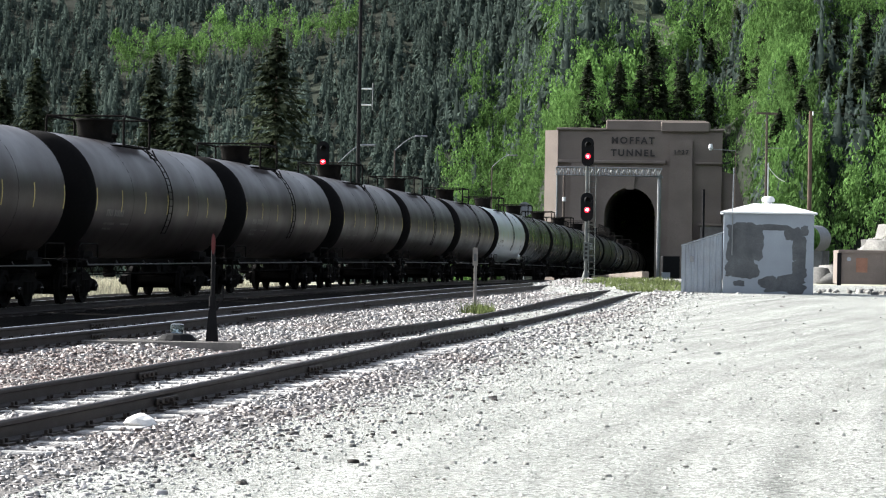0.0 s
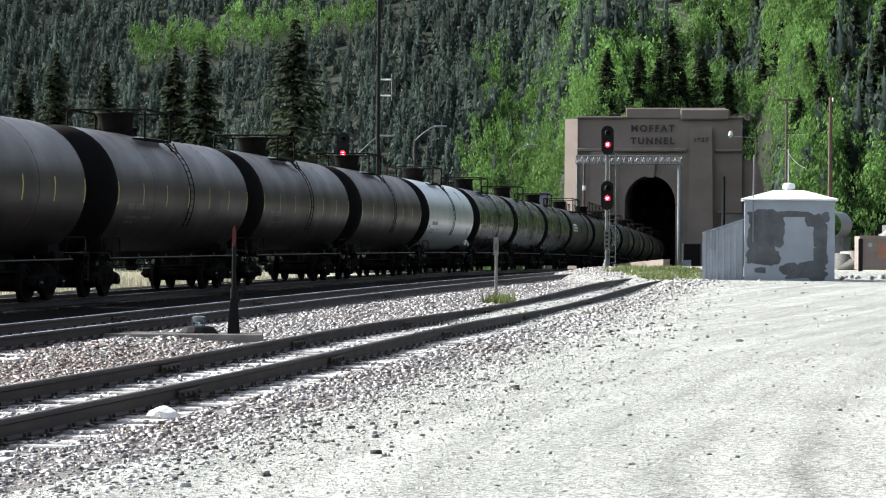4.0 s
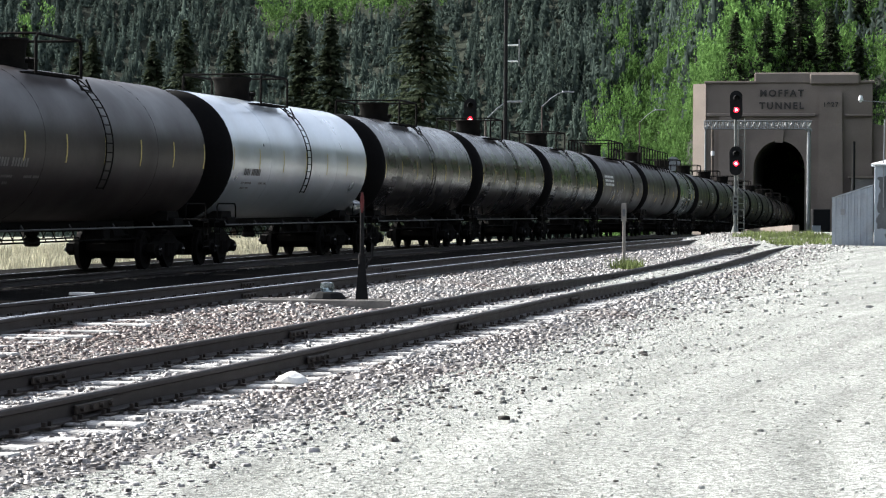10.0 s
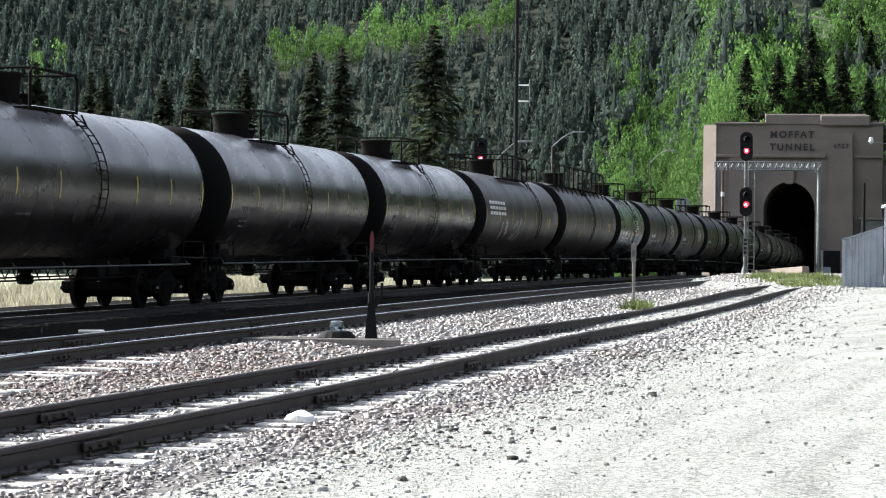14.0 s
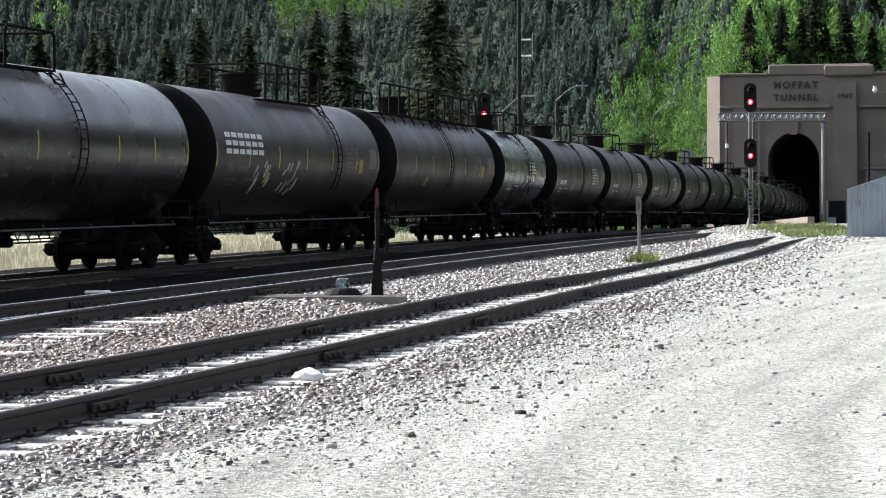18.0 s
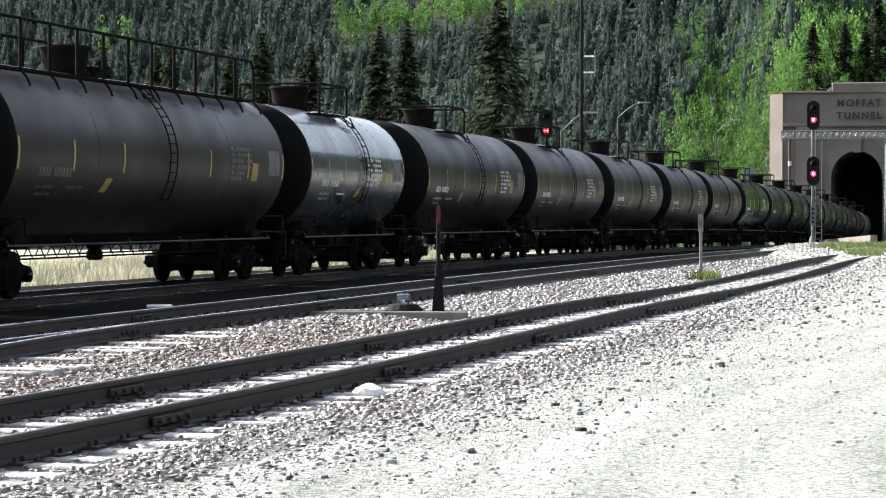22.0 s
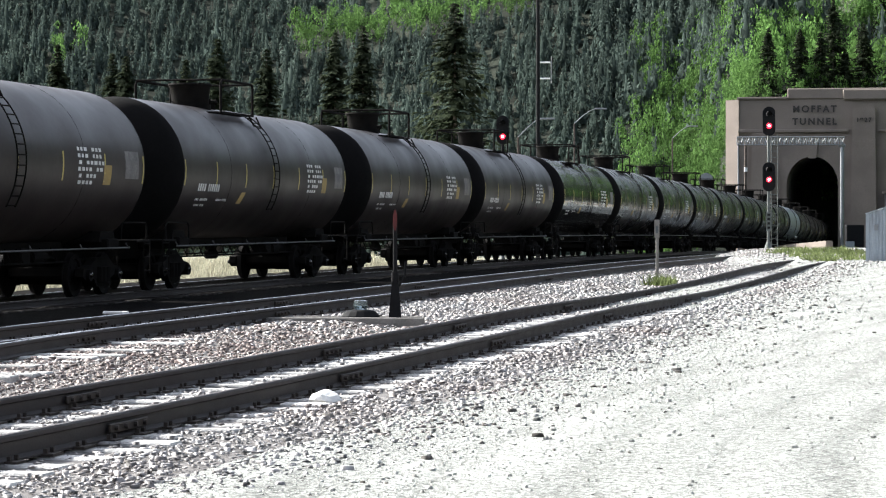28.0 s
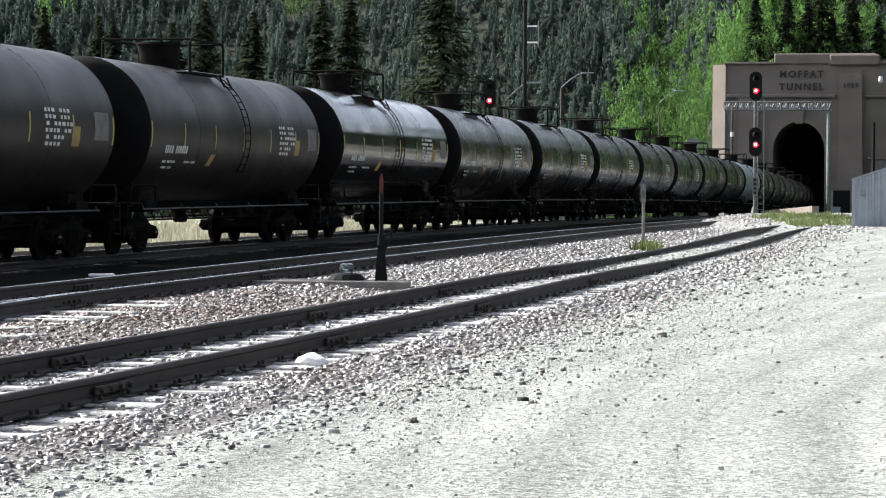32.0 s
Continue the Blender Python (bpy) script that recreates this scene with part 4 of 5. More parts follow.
M_roof = material("white_metal_roof", (0.80, 0.81, 0.82), 0.4, vary=0.05, scale=2, fine=20, bump=0.05)
M_sheet = material("pale_corrugated_steel", (0.32, 0.355, 0.40), 0.5, 0.1, vary=0.1, scale=2, fine=20, bump=0.05, dirt=(0.3, 0.25, 0.2), dirt_amount=0.4)
M_bin = material("brown_bin_steel", (0.21, 0.17, 0.145), 0.75, vary=0.15, scale=1.5, fine=20, bump=0.15, dirt=(0.10, 0.08, 0.07), dirt_amount=0.5)
M_glass = material("lamp_glass", (0.22, 0.27, 0.29), 0.12, vary=0.05, bump=0)
M_glass.node_tree.nodes["Principled BSDF"].inputs["Transmission Weight"].default_value = 0.85
M_rock = material("pale_rock", (0.75, 0.74, 0.72), 0.85, vary=0.12, scale=6, fine=40, bump=0.4)
M_rubble = material("grey_rubble", (0.17, 0.165, 0.155), 0.9, vary=0.3, scale=1.0, fine=10, bump=0.5, per_island=0.4)
M_grass = leaf_material("yard_weeds", (0.14, 0.17, 0.07), 0.4, 0.3, 0.5, 0.4)
PY = 305.0
PH = heading(main_x, PY)
PORTAL = pose(main_x(PY), PY, main_z(PY), 0, 0, -math.degrees(PH))


def lettering(text, size, depth, m, parent, mat, name="letter_row", label=""):
    cu = bpy.data.curves.new("text", "FONT")
    cu.body, cu.size, cu.extrude, cu.align_x, cu.space_character, cu.offset = text, size, depth, "CENTER", 1.34, 0.028 * size
    tmp = bpy.data.objects.new("text", cu)
    scene.collection.objects.link(tmp)
    me = bpy.data.meshes.new_from_object(tmp.evaluated_get(bpy.context.evaluated_depsgraph_get()))
    bpy.data.objects.remove(tmp)
    me.materials.clear()
    me.materials.append(mat)
    return part(name, me, mat, parent, label, m=m)


def arch_wall(x0, x1, z1, y0, y1, half, spring, n=18):
    """A wall with a round-headed opening in its middle line."""
    arch = [(-half * math.cos(math.pi * i / n), spring + half * 1.12 * math.sin(math.pi * i / n)) for i in range(n + 1)]
    return Build().prism([(x0, -0.6), (-half, -0.6), *arch, (half, -0.6), (x1, -0.6), (x1, z1), (x0, z1)], y0, y1)


def build_portal():
    ob = thing("tunnel_portal", PORTAL, "weathered tan concrete railway tunnel portal with a stepped parapet", "tunnel portal")
    sh, hh = 8.4, 3.06
    part("face_wall", arch_wall(-8.8, 11.0, 18.7, 0, 4, hh, sh), M_concrete, ob)
    part("arch_ring", arch_wall(-hh - 0.55, hh + 0.55, sh + hh * 1.12 + 0.45, -0.18, 0.0, hh, sh), M_concrete, ob)
    par = Build().box(-3.0, 9.1, -0.2, 4.2, 18.7, 20.0, 0.12)
    par.box(3.6, 9.5, -0.55, 4.2, 18.55, 19.85, 0.15)
    part("parapet_block", par, M_concrete, ob)
    cop = Build().box(-9.0, -3.0, -0.3, 4.2, 18.7, 19.0, 0.06)
    part("coping", cop, M_concrete, ob)
    cop = Build().box(9.1, 11.2, -0.3, 4.2, 18.7, 19.0, 0.06)
    part("coping", cop, M_concrete, ob)
    part("cornice", Build().box(-8.9, 4.3, -0.45, 0.0, 14.7, 15.1, 0.08), M_concrete, ob)
    part("cornice", Build().box(7.8, 11.1, -0.45, 0.0, 14.7, 15.0, 0.08), M_concrete, ob)
    for a, c, zt in ((4.5, 7.7, 17.6), (-7.4, -4.7, 14.7)):
        m = (a + c) / 2
        w, w2 = (c - a) / 2, (c - a) / 2 * 0.82
        v = [(m - w, -1.3, -0.6), (m + w, -1.3, -0.6), (m + w, 0.0, -0.6), (m - w, 0.0, -0.6),
             (m - w2, -0.55, zt), (m + w2, -0.55, zt), (m + w2, 0.0, zt), (m - w2, 0.0, zt)]
        part("buttress", Build().add(v, [(0, 1, 5, 4), (1, 2, 6, 5), (2, 3, 7, 6), (3, 0, 4, 7), (4, 5, 6, 7), (3, 2, 1, 0)]), M_concrete, ob)
    part("keystone", Build().prism([(-0.45, 11.6), (0.45, 11.6), (0.65, 13.4), (-0.65, 13.4)], -0.5, 0.0), M_concrete, ob)
    # splayed wall on the sunny side, stepped wing on the other
    v = [(-10.5, 1.5, -0.6), (-8.8, -0.25, -0.6), (-8.8, 4.0, -0.6), (-10.5, 4.0, -0.6), (-10.5, 1.5, 18.7), (-8.8, -0.25, 18.7), (-8.8, 4.0, 18.7), (-10.5, 4.0, 18.7)]
    part("side_pier", Build().add(v, [(0, 1, 5, 4), (1, 2, 6, 5), (2, 3, 7, 6), (3, 0, 4, 7), (4, 5, 6, 7)]), M_concrete, ob)
    part("wing_wall", Build().prism([(11.0, -0.6), (14.6, -0.6), (14.0, 8.5), (12.8, 13.6), (11.0, 13.9)], 0.6, 3.2), M_concrete, ob)
    part("ledge", Build().box(8.3, 14.2, -2.2, 0.6, 7.3, 7.6, 0.05), M_concrete, ob)
    part("low_block", Build().box(8.6, 14.0, -2.0, 0.5, -0.6, 7.3, 0.05), M_bore, ob)
    # bore
    b = Build()
    prof = [(hh, -0.6), (hh, sh)] + [(hh * math.cos(math.pi * i / 14), sh + hh * 1.12 * math.sin(math.pi * i / 14)) for i in range(1, 14)] + [(-hh, sh), (-hh, -0.6)]
    for y in (4.0, 150.0):
        b.v += [(p, y - 4 * (y < 5) + (0.01 if y < 5 else 0) + 3.99 * (y < 5), q) for p, q in prof]
    k = len(prof)
    b.f = [(i, i + 1, k + i + 1, k + i) for i in range(k - 1)] + [tuple(range(k, 2 * k))]
    part("tunnel_lining", b.mesh("tunnel_lining", M_bore, fix=False), M_bore, ob, "soot-blackened concrete tunnel lining")
    for text, z in (("MOFFAT", 17.15), ("TUNNEL", 15.65)):
        lettering(text, 1.12, 0.06, pose(0.25, -0.06, z, 90), ob, M_letter, "inscription", "dark raised letters")
    lettering("1927", 0.72, 0.04, pose(6.1, -0.66, 15.9, 88), ob, M_letter, "date", "dark cast date")


build_portal()


def lattice(b, p, q, w, n):
    """A square lattice beam from p to q."""
    p, q = Vector(p), Vector(q)
    a = (q - p).normalized()
    u = Vector((0, 0, 1)) if abs(a.z) < 0.9 else Vector((1, 0, 0))
    v = a.cross(u).normalized()
    cs = [(u * i + v * j) * w / 2 for i in (-1, 1) for j in (-1, 1)]
    for c in cs:
        b.rod(p + c, q + c, w * 0.07, 6)
    for k in range(n):
        s, t = p + (q - p) * k / n, p + (q - p) * (k + 1) / n
        for i, j in ((0, 1), (2, 3), (0, 2), (1, 3)):
            i, j = (i, j) if k % 2 else (j, i)
            b.rod(s + cs[i], t + cs[j], w * 0.04, 5)
            b.rod(s + cs[i], s + cs[j], w * 0.04, 5)


def build_gantry():
    ob = thing("clearance_gantry", pose(38.3, 280, 0, 0, 0, -4), "galvanised lattice gantry over the main line before the portal", "gantry")
    b = Build()
    lattice(b, (-5.9, 0, 10.2), (5.85, 0, 10.2), 0.85, 34)
    part("lattice_beam", b, M_galv, ob)
    for x in (-5.75, 5.6):
        part("post", Build().rod((x, 0, drop(280) - 0.4), (x, 0, 10.0), 0.22 if x > 0 else 0.1, 12), M_galv, ob)
    part("bracket", Build().box(5.2, 5.95, -0.3, 0.3, 9.55, 9.8, 0.02), M_galv, ob)


build_gantry()


# ---- signals ----
def signal_head(ob, x, y, z, lens_z):
    out = []
    for i in range(20):
        a = 2 * math.pi * i / 20
        out.append((x + 0.33 * math.cos(a), z + 0.42 * (1 if math.sin(a) > 0 else -1) + 0.33 * math.sin(a)))
    plate = part("background_plate", Build().prism(out, y - 0.02, y + 0.02), M_dark, ob, "black oval backboard")
    part("housing", Build().box(x - 0.2, x + 0.2, y + 0.02, y + 0.5, z - 0.6, z + 0.6, 0.03), M_dark, ob)
    for dz in (0.36, lens_z - z):
        hood = Build()
        n = 14
        for ya, r in ((y - 0.02, 0.165), (y - 0.36, 0.15)):
            hood.v += [(x + r * math.cos(radians(-30 + 240 * i / n)), ya, z + dz + r * math.sin(radians(-30 + 240 * i / n))) for i in range(n + 1)]
        hood.f = [(i, i + 1, n + 2 + i, n + 1 + i) for i in range(n)]
        part("hood", hood.mesh("hood", M_dark, fix=False), M_dark, ob)
    part("lens", Build().lathe([(y - 0.03, 0.135), (y - 0.06, 0.11), (y - 0.075, 0.03)], "y", 18, (x, 0, lens_z)), M_red, ob, "lit red lens", smooth=True)
    part("bulb", Build().lathe([(y - 0.07, 0.062), (y - 0.09, 0.05), (y - 0.095, 0.01)], "y", 14, (x, 0, lens_z)), M_core, ob, "glowing core of the lens", smooth=True)
    part("dark_lens", Build().lathe([(y - 0.03, 0.13), (y - 0.05, 0.1)], "y", 16, (x, 0, z + 0.36)), M_dark, ob)


def build_signal():
    X, Y = 16.68, 130.0
    ob = thing("railway_signal", pose(X, Y, 0), "signal mast with two black heads showing red", "railway signal", "signals at the tunnel")
    z0 = land(X, Y)
    part("mast", Build().rod((0, 0.3, z0 - 0.1), (0, 0.3, 7.3), 0.075, 12), M_mast, ob)
    part("base", Build().lathe([(z0 - 0.1, 0.22), (z0 + 0.12, 0.2), (z0 + 0.45, 0.1)], "z", 12, (0, 0.3, 0)), M_mast, ob)
    lad = Build()
    for x in (0.10, 0.42):
        lad.rod((x + 0.08, 0.55, z0), (x + 0.08, 0.55, 6.0), 0.022, 6)
    z = z0 + 0.3
    while z < 6.0:
        lad.rod((0.18, 0.55, z), (0.50, 0.55, z), 0.016, 6)
        z += 0.32
    part("ladder", lad, M_mast, ob)
    part("number_plate", Build().box(-0.13, 0.13, 0.18, 0.20, 1.0, 2.0, 0.004), M_mast, ob, "narrow plate with unreadable marks")
    for k in range(4):
        part("plate_mark", Build().box(-0.07, 0.07, 0.170, 0.178, 1.12 + 0.22 * k, 1.24 + 0.22 * k), M_dark, ob)
    signal_head(ob, -0.02, 0.0, 6.62, 6.39)
    signal_head(ob, -0.02, 0.0, 3.78, 3.64)
    X2, Y2 = 3.10, 132.0
    ob = thing("railway_signal", pose(X2, Y2, 0), "signal head showing red on a mast behind the train", "railway signal", "signals at the tunnel")
    z0 = land(X2, Y2)
    part("mast", Build().rod((0, 0.3, z0 - 0.1), (0, 0.3, 7.0), 0.075, 12), M_dark, ob)
    part("base", Build().lathe([(z0 - 0.1, 0.22), (z0 + 0.12, 0.2), (z0 + 0.45, 0.1)], "z", 12, (0, 0.3, 0)), M_mast, ob)
    signal_head(ob, 0.0, 0.0, 6.25, 5.90)


build_signal()


# ---- shed and yard ----
def build_shed():
    ob = thing("shed", pose(15.55, 85, 0, 0, 0, -10.5), "small square hut with peeling blue-grey paint and a white roof", "shed")
    z0, z1, w, d = 0.05, 2.92, 3.02, 3.0
    part("wall", Build().box(0, w, 0, d, z0, z1, 0.02), M_shed, ob, "blue-grey painted wall")
    rnd = random.Random(8)
    # flaked patches down to the render: ragged sheets proud of the wall
    flakes = [(0.58, 2.18, 0.40, 0.42), (0.55, 1.55, 0.45, 0.40), (1.05, 2.30, 0.30, 0.36), (1.12, 1.75, 0.22, 0.42), (0.25, 1.60, 0.14, 0.32), (0.35, 1.05, 0.30, 0.26),
              (0.85, 0.95, 0.34, 0.22), (1.75, 2.45, 0.55, 0.10), (2.35, 2.25, 0.28, 0.28), (2.55, 1.70, 0.22, 0.42), (2.55, 1.05, 0.24, 0.36), (2.20, 0.62, 0.50, 0.24),
              (1.55, 0.60, 0.36, 0.22), (0.55, 0.55, 0.20, 0.10), (2.72, 2.35, 0.12, 0.18), (1.9, 0.42, 0.6, 0.16), (0.4, 2.35, 0.25, 0.2), (0.75, 1.3, 0.3, 0.2), (2.45, 0.4, 0.3, 0.2)]
    for i, (cx, cz, rx, rz) in enumerate(flakes):
        n = 30
        out = []
        for k in range(n):
            a = 2 * math.pi * k / n
            q = 1 + 0.42 * noise.noise((math.cos(a) * 1.6, math.sin(a) * 1.6, i * 3.7)) + rnd.uniform(-0.09, 0.09)
            sq = 1 / max(abs(math.cos(a)), abs(math.sin(a))) ** 0.55
            out.append((min(max(cx + rx * q * sq * math.cos(a), 0.03), w - 0.03), min(max(cz + rz * q * sq * math.sin(a), z0 + 0.1), 2.62)))
        part("bare_patch", Build().prism(out, -0.003 - 0.0006 * i, 0.01), M_bare, ob, "dark patch where the paint has flaked off")
    e = 0.12
    roof = Build().add([(-e, -e, z1), (w + e, -e, z1), (w + e, d + e, z1), (-e, d + e, z1), (-e, -e, z1 + 0.05), (w + e, -e, z1 + 0.05), (w + e, d + e, z1 + 0.05), (-e, d + e, z1 + 0.05),
                        (1.0, 1.2, z1 + 0.36), (w - 1.0, 1.2, z1 + 0.36), (w - 1.0, d - 1.2, z1 + 0.36), (1.0, d - 1.2, z1 + 0.36)],
                       [(3, 2, 1, 0), (0, 1, 5, 4), (1, 2, 6, 5), (2, 3, 7, 6), (3, 0, 4, 7), (4, 5, 9, 8), (5, 6, 10, 9), (6, 7, 11, 10), (7, 4, 8, 11), (8, 9, 10, 11)])
    part("roof", roof, M_roof, ob, "white painted sheet-metal hip roof")
    part("roof_vent", Build().lathe([(z1 + 0.30, 0.13), (z1 + 0.42, 0.13), (z1 + 0.42, 0.21), (z1 + 0.52, 0.22), (z1 + 0.60, 0.17), (z1 + 0.62, 0.02)], "z", 18, (w / 2, 1.5, 0)), M_roof, ob, smooth=True)
    part("plinth", Build().box(-0.06, w + 0.06, -0.06, d + 0.06, z0 - 0.3, z0 + 0.14, 0.02), M_bare, ob)
    part("corner_trim", Build().box(w - 0.09, w + 0.012, -0.012, 0.02, z0 + 0.14, z1), M_shed, ob)
    part("conduit", Build().tube([(0.3, -0.05, 1.5), (0.3, -0.05, 3.05), (0.32, -0.05, 4.45)], 0.02), M_galv, ob)
    ax = thing("lean_to", pose(15.55, 85, 0, 0, 0, -10.5), "pale corrugated steel lean-to against the hut", "lean-to")
    b = Build()
    n = 52
    for i in range(n + 1):
        x, top = -1.36 + 1.34 * i / n, 1.80 + 0.44 * i / n
        y = 0.30 + (0.035 if i % 8 in (4, 5, 6, 7) else 0.0)
        b.v += [(x, y, 0.1), (x, y, top), (x, y + 0.03, top), (x, y + 0.03, 0.1)]
    for i in range(n):
        b.f += [(4 * i + k, 4 * i + (k + 1) % 4, 4 * i + 4 + (k + 1) % 4, 4 * i + 4 + k) for k in range(4)]
    part("front_sheet", b, M_sheet, ax)
    part("side_sheet", Build().box(-1.40, -1.36, 0.3, 2.6, 0.1, 1.80), M_sheet, ax)
    part("roof_sheet", Build().prism([(-1.42, 1.80), (0.0, 2.27), (0.0, 2.30), (-1.42, 1.83)], 0.25, 2.65), M_sheet, ax)
    part("switch_box", Build().box(-1.12, -0.98, 0.24, 0.30, 1.25, 1.45, 0.01), M_galv, ax)


build_shed()


def build_bin():
    ob = thing("steel_skip", pose(21.85, 95, 0, 0, 0, -6), "open brown steel refuse skip on the gravel", "skip")
    z = 0.46
    w, d, h = 4.2, 1.9, 1.28
    part("front_wall", Build().prism([(0.05, z), (w, z), (w, z + h - 0.02), (-0.03, z + h)], 0, 0.06), M_bin, ob)
    part("back_wall", Build().prism([(0.05, z), (w, z), (w, z + h), (-0.03, z + h)], d - 0.06, d), M_bin, ob)
    part("end_wall", Build().box(-0.02, 0.05, 0.06, d - 0.06, z, z + h), M_bin, ob)
    part("end_wall", Build().box(w - 0.06, w, 0.06, d - 0.06, z, z + h), M_bin, ob)
    part("floor_plate", Build().box(0.05, w - 0.06, 0.06, d - 0.06, z, z + 0.06), M_bin, ob)
    part("rim", Build().box(-0.06, w + 0.05, -0.05, 0.0, z + h - 0.10, z + h + 0.02, 0.01), M_bin, ob)
    part("end_post", Build().box(-0.10, 0.06, -0.08, 0.0, z - 0.05, z + h - 0.1, 0.01), M_dark, ob)
    for k in range(3):
        part("rib", Build().box(1.6 + 1.1 * k, 1.7 + 1.1 * k, -0.05, 0.0, z + 0.1, z + h - 0.1, 0.01), M_bin, ob)
    part("label_panel", Build().box(0.62, 1.05, -0.008, 0.0, z + 0.45, z + 1.0), material("faded_red_panel", (0.30, 0.15, 0.10), 0.8, vary=0.2, bump=0), ob, "faded reddish panel")
    part("round_mark", Build().rod((0.35, -0.008, z + 0.95), (0.35, 0.0, z + 0.95), 0.08, 14), M_sheet, ob)
    cu = thing("culvert_pipe", pose(32.5, 150, 2.45, 0, 0, 66), "large corrugated steel pipe lying on the bank", "pipe")
    prof = []
    for k in range(40):
        prof.append((k * 0.08, 0.80 + 0.03 * (k % 2)))
    b = Build()
    n = 28
    for s, r in prof:
        b.v += [(s, r * math.cos(2 * math.pi * i / n), r * math.sin(2 * math.pi * i / n)) for i in range(n)]
    for k in range(len(prof) - 1):
        b.f += [(k * n + i, k * n + (i + 1) % n, k * n + n + (i + 1) % n, k * n + n + i) for i in range(n)]
    part("shell", b.mesh("shell", M_galv, fix=False), M_galv, cu)
    for s in (0.4, 2.4):
        part("support", Build().box(s, s + 0.4, -0.8, 0.8, -3.2, -0.7), M_bare, cu)


build_bin()


# ---- poles and lamps ----
def pole(name, x, y, top, r, mat, label, category="pole"):
    ob = thing(name, pose(x, y, 0), label, category)
    z = land(x, y)
    part("shaft", Build().rod((0, 0, z - 0.3), (0, 0, top), r, 10, r * 0.75), mat, ob)
    return ob


def build_poles():
    p = pole("mast", 5.6, 150, 19.0, 0.13, M_dark, "tall thin dark mast behind the train", "mast")
    f = Build().tube([(0.12, -0.1, 10.85), (0.72, -0.1, 10.85)], 0.05).tube([(0.12, -0.1, 9.9), (0.72, -0.1, 9.9)], 0.05)
    part("aerial", f, M_roof, p, "two white bars on the mast")
    part("aerial_post", Build().rod((0.78, -0.1, 9.6), (0.78, -0.1, 11.2), 0.025), M_galv, p)
    for x, y, z, L, k in ((7.7, 200, 9.45, 2.0, 0.42), (15.0, 250, 12.4, 2.4, 0.5), (29.0, 300, 12.5, 2.2, 0.3)):
        ob = thing("street_lamp", pose(x, y, 0), "curved-arm street lamp beside the line", "street lamp", "street lamps along the line")
        zz = land(x, y)
        part("post", Build().rod((-L * 0.7 - 0.4, 0, zz - 0.2), (-L * 0.7 - 0.4, 0, z - 1.4), 0.08, 8), M_pole, ob)
        part("arm", Build().tube([(-L * 0.7 - 0.4, 0, z - 1.4), (-L * 0.5, 0, z - 0.6), (-L * 0.2, 0, z - 0.12), (0, 0, z)], 0.05), M_galv, ob)
        part("lamp_head", Build().box(-0.1, 1.1, -0.16, 0.16, z - 0.05, z + 0.12, 0.04), M_galv, ob)
    p = pole("utility_pole", 35.95, 180, 11.6, 0.11, M_pole, "thin utility pole with a short crossarm", "utility pole")
    part("crossarm", Build().box(-0.75, 0.75, -0.06, 0.06, 11.45, 11.6, 0.01), M_pole, p)
    part("side_arm", Build().rod((0, -0.1, 9.05), (1.2, -0.1, 9.05), 0.025), M_galv, p)
    loop = [(0.05 + 1.3 * t, -0.1, 7.9 - 1.25 * math.sin(1.35 * t) ** 0.8) for t in [i / 8 for i in range(9)]]
    part("drip_cable", Build().tube(loop, 0.028), M_roof, p, "pale looping cable")
    part("conduit", Build().rod((0.12, -0.1, 3.0), (0.12, -0.1, 8.0), 0.045), M_roof, p)
    q = pole("utility_pole", 36.95, 170, 11.2, 0.17, material("red_brown_pole", (0.11, 0.075, 0.055), 0.9, vary=0.25, scale=2, fine=30, bump=0.3), "stout red-brown wooden utility pole", "utility pole")
    part("insulator", Build().rod((0.1, -0.2, 10.9), (0.1, -0.2, 11.15), 0.05), M_roof, q)
    w = thing("overhead_wire", pose(0, 0, 0), "sagging overhead wire from the brown pole", "wire")
    pts = []
    for i in range(17):
        t = i / 16
        pts.append((37.1 + 23 * t, 170 - 30 * t, 11.1 - 0.9 * t - 1.6 * t * (1 - t)))
    part("cable", Build().tube(pts, 0.02, 5), M_dark, w)
    ob = thing("flood_lamp", pose(48.2, 262, 0), "pole with a floodlight on a side arm by the portal", "floodlight")
    part("post", Build().rod((0.9, 0, drop(262) - 0.3), (0.9, 0, 12.1), 0.05, 8), M_pole, ob)
    part("arm", Build().rod((-1.5, 0, 12.2), (0.9, 0, 12.05), 0.035), M_galv, ob)
    part("lamp_head", Build().lathe([(12.05, 0.1), (12.3, 0.26), (12.75, 0.16)], "z", 12, (-1.75, 0, 0)), M_roof, ob)
    ob = thing("pipe_vent", pose(48.6, 270, 0), "thin dark stack beside the portal", "stack")
    part("shaft", Build().rod((-1.4, 0, drop(270) - 0.2), (-1.4, 0, 8.2), 0.14, 8), M_dark, ob)
    ob = thing("insulator_pole", pose(33.9, 285, 0), "brown pole with a white insulator beside the portal", "pole")
    part("shaft", Build().rod((0, 0, drop(285) - 0.2), (0, 0, 10.4), 0.14, 8), M_pole, ob)
    part("insulator", Build().rod((0, -0.2, 6.9), (0, -0.2, 7.4), 0.2, 8), M_roof, ob)
    ob = thing("round_sign", pose(27.1, 262, 0), "grey round sign on a thin post behind the train", "sign")
    part("post", Build().rod((0, 0, drop(262) - 0.2), (0, 0, 6.0), 0.06), M_galv, ob)
    part("disc", Build().rod((0, -0.05, 5.6), (0, 0.0, 5.6), 0.75, 20), M_galv, ob)


build_poles()


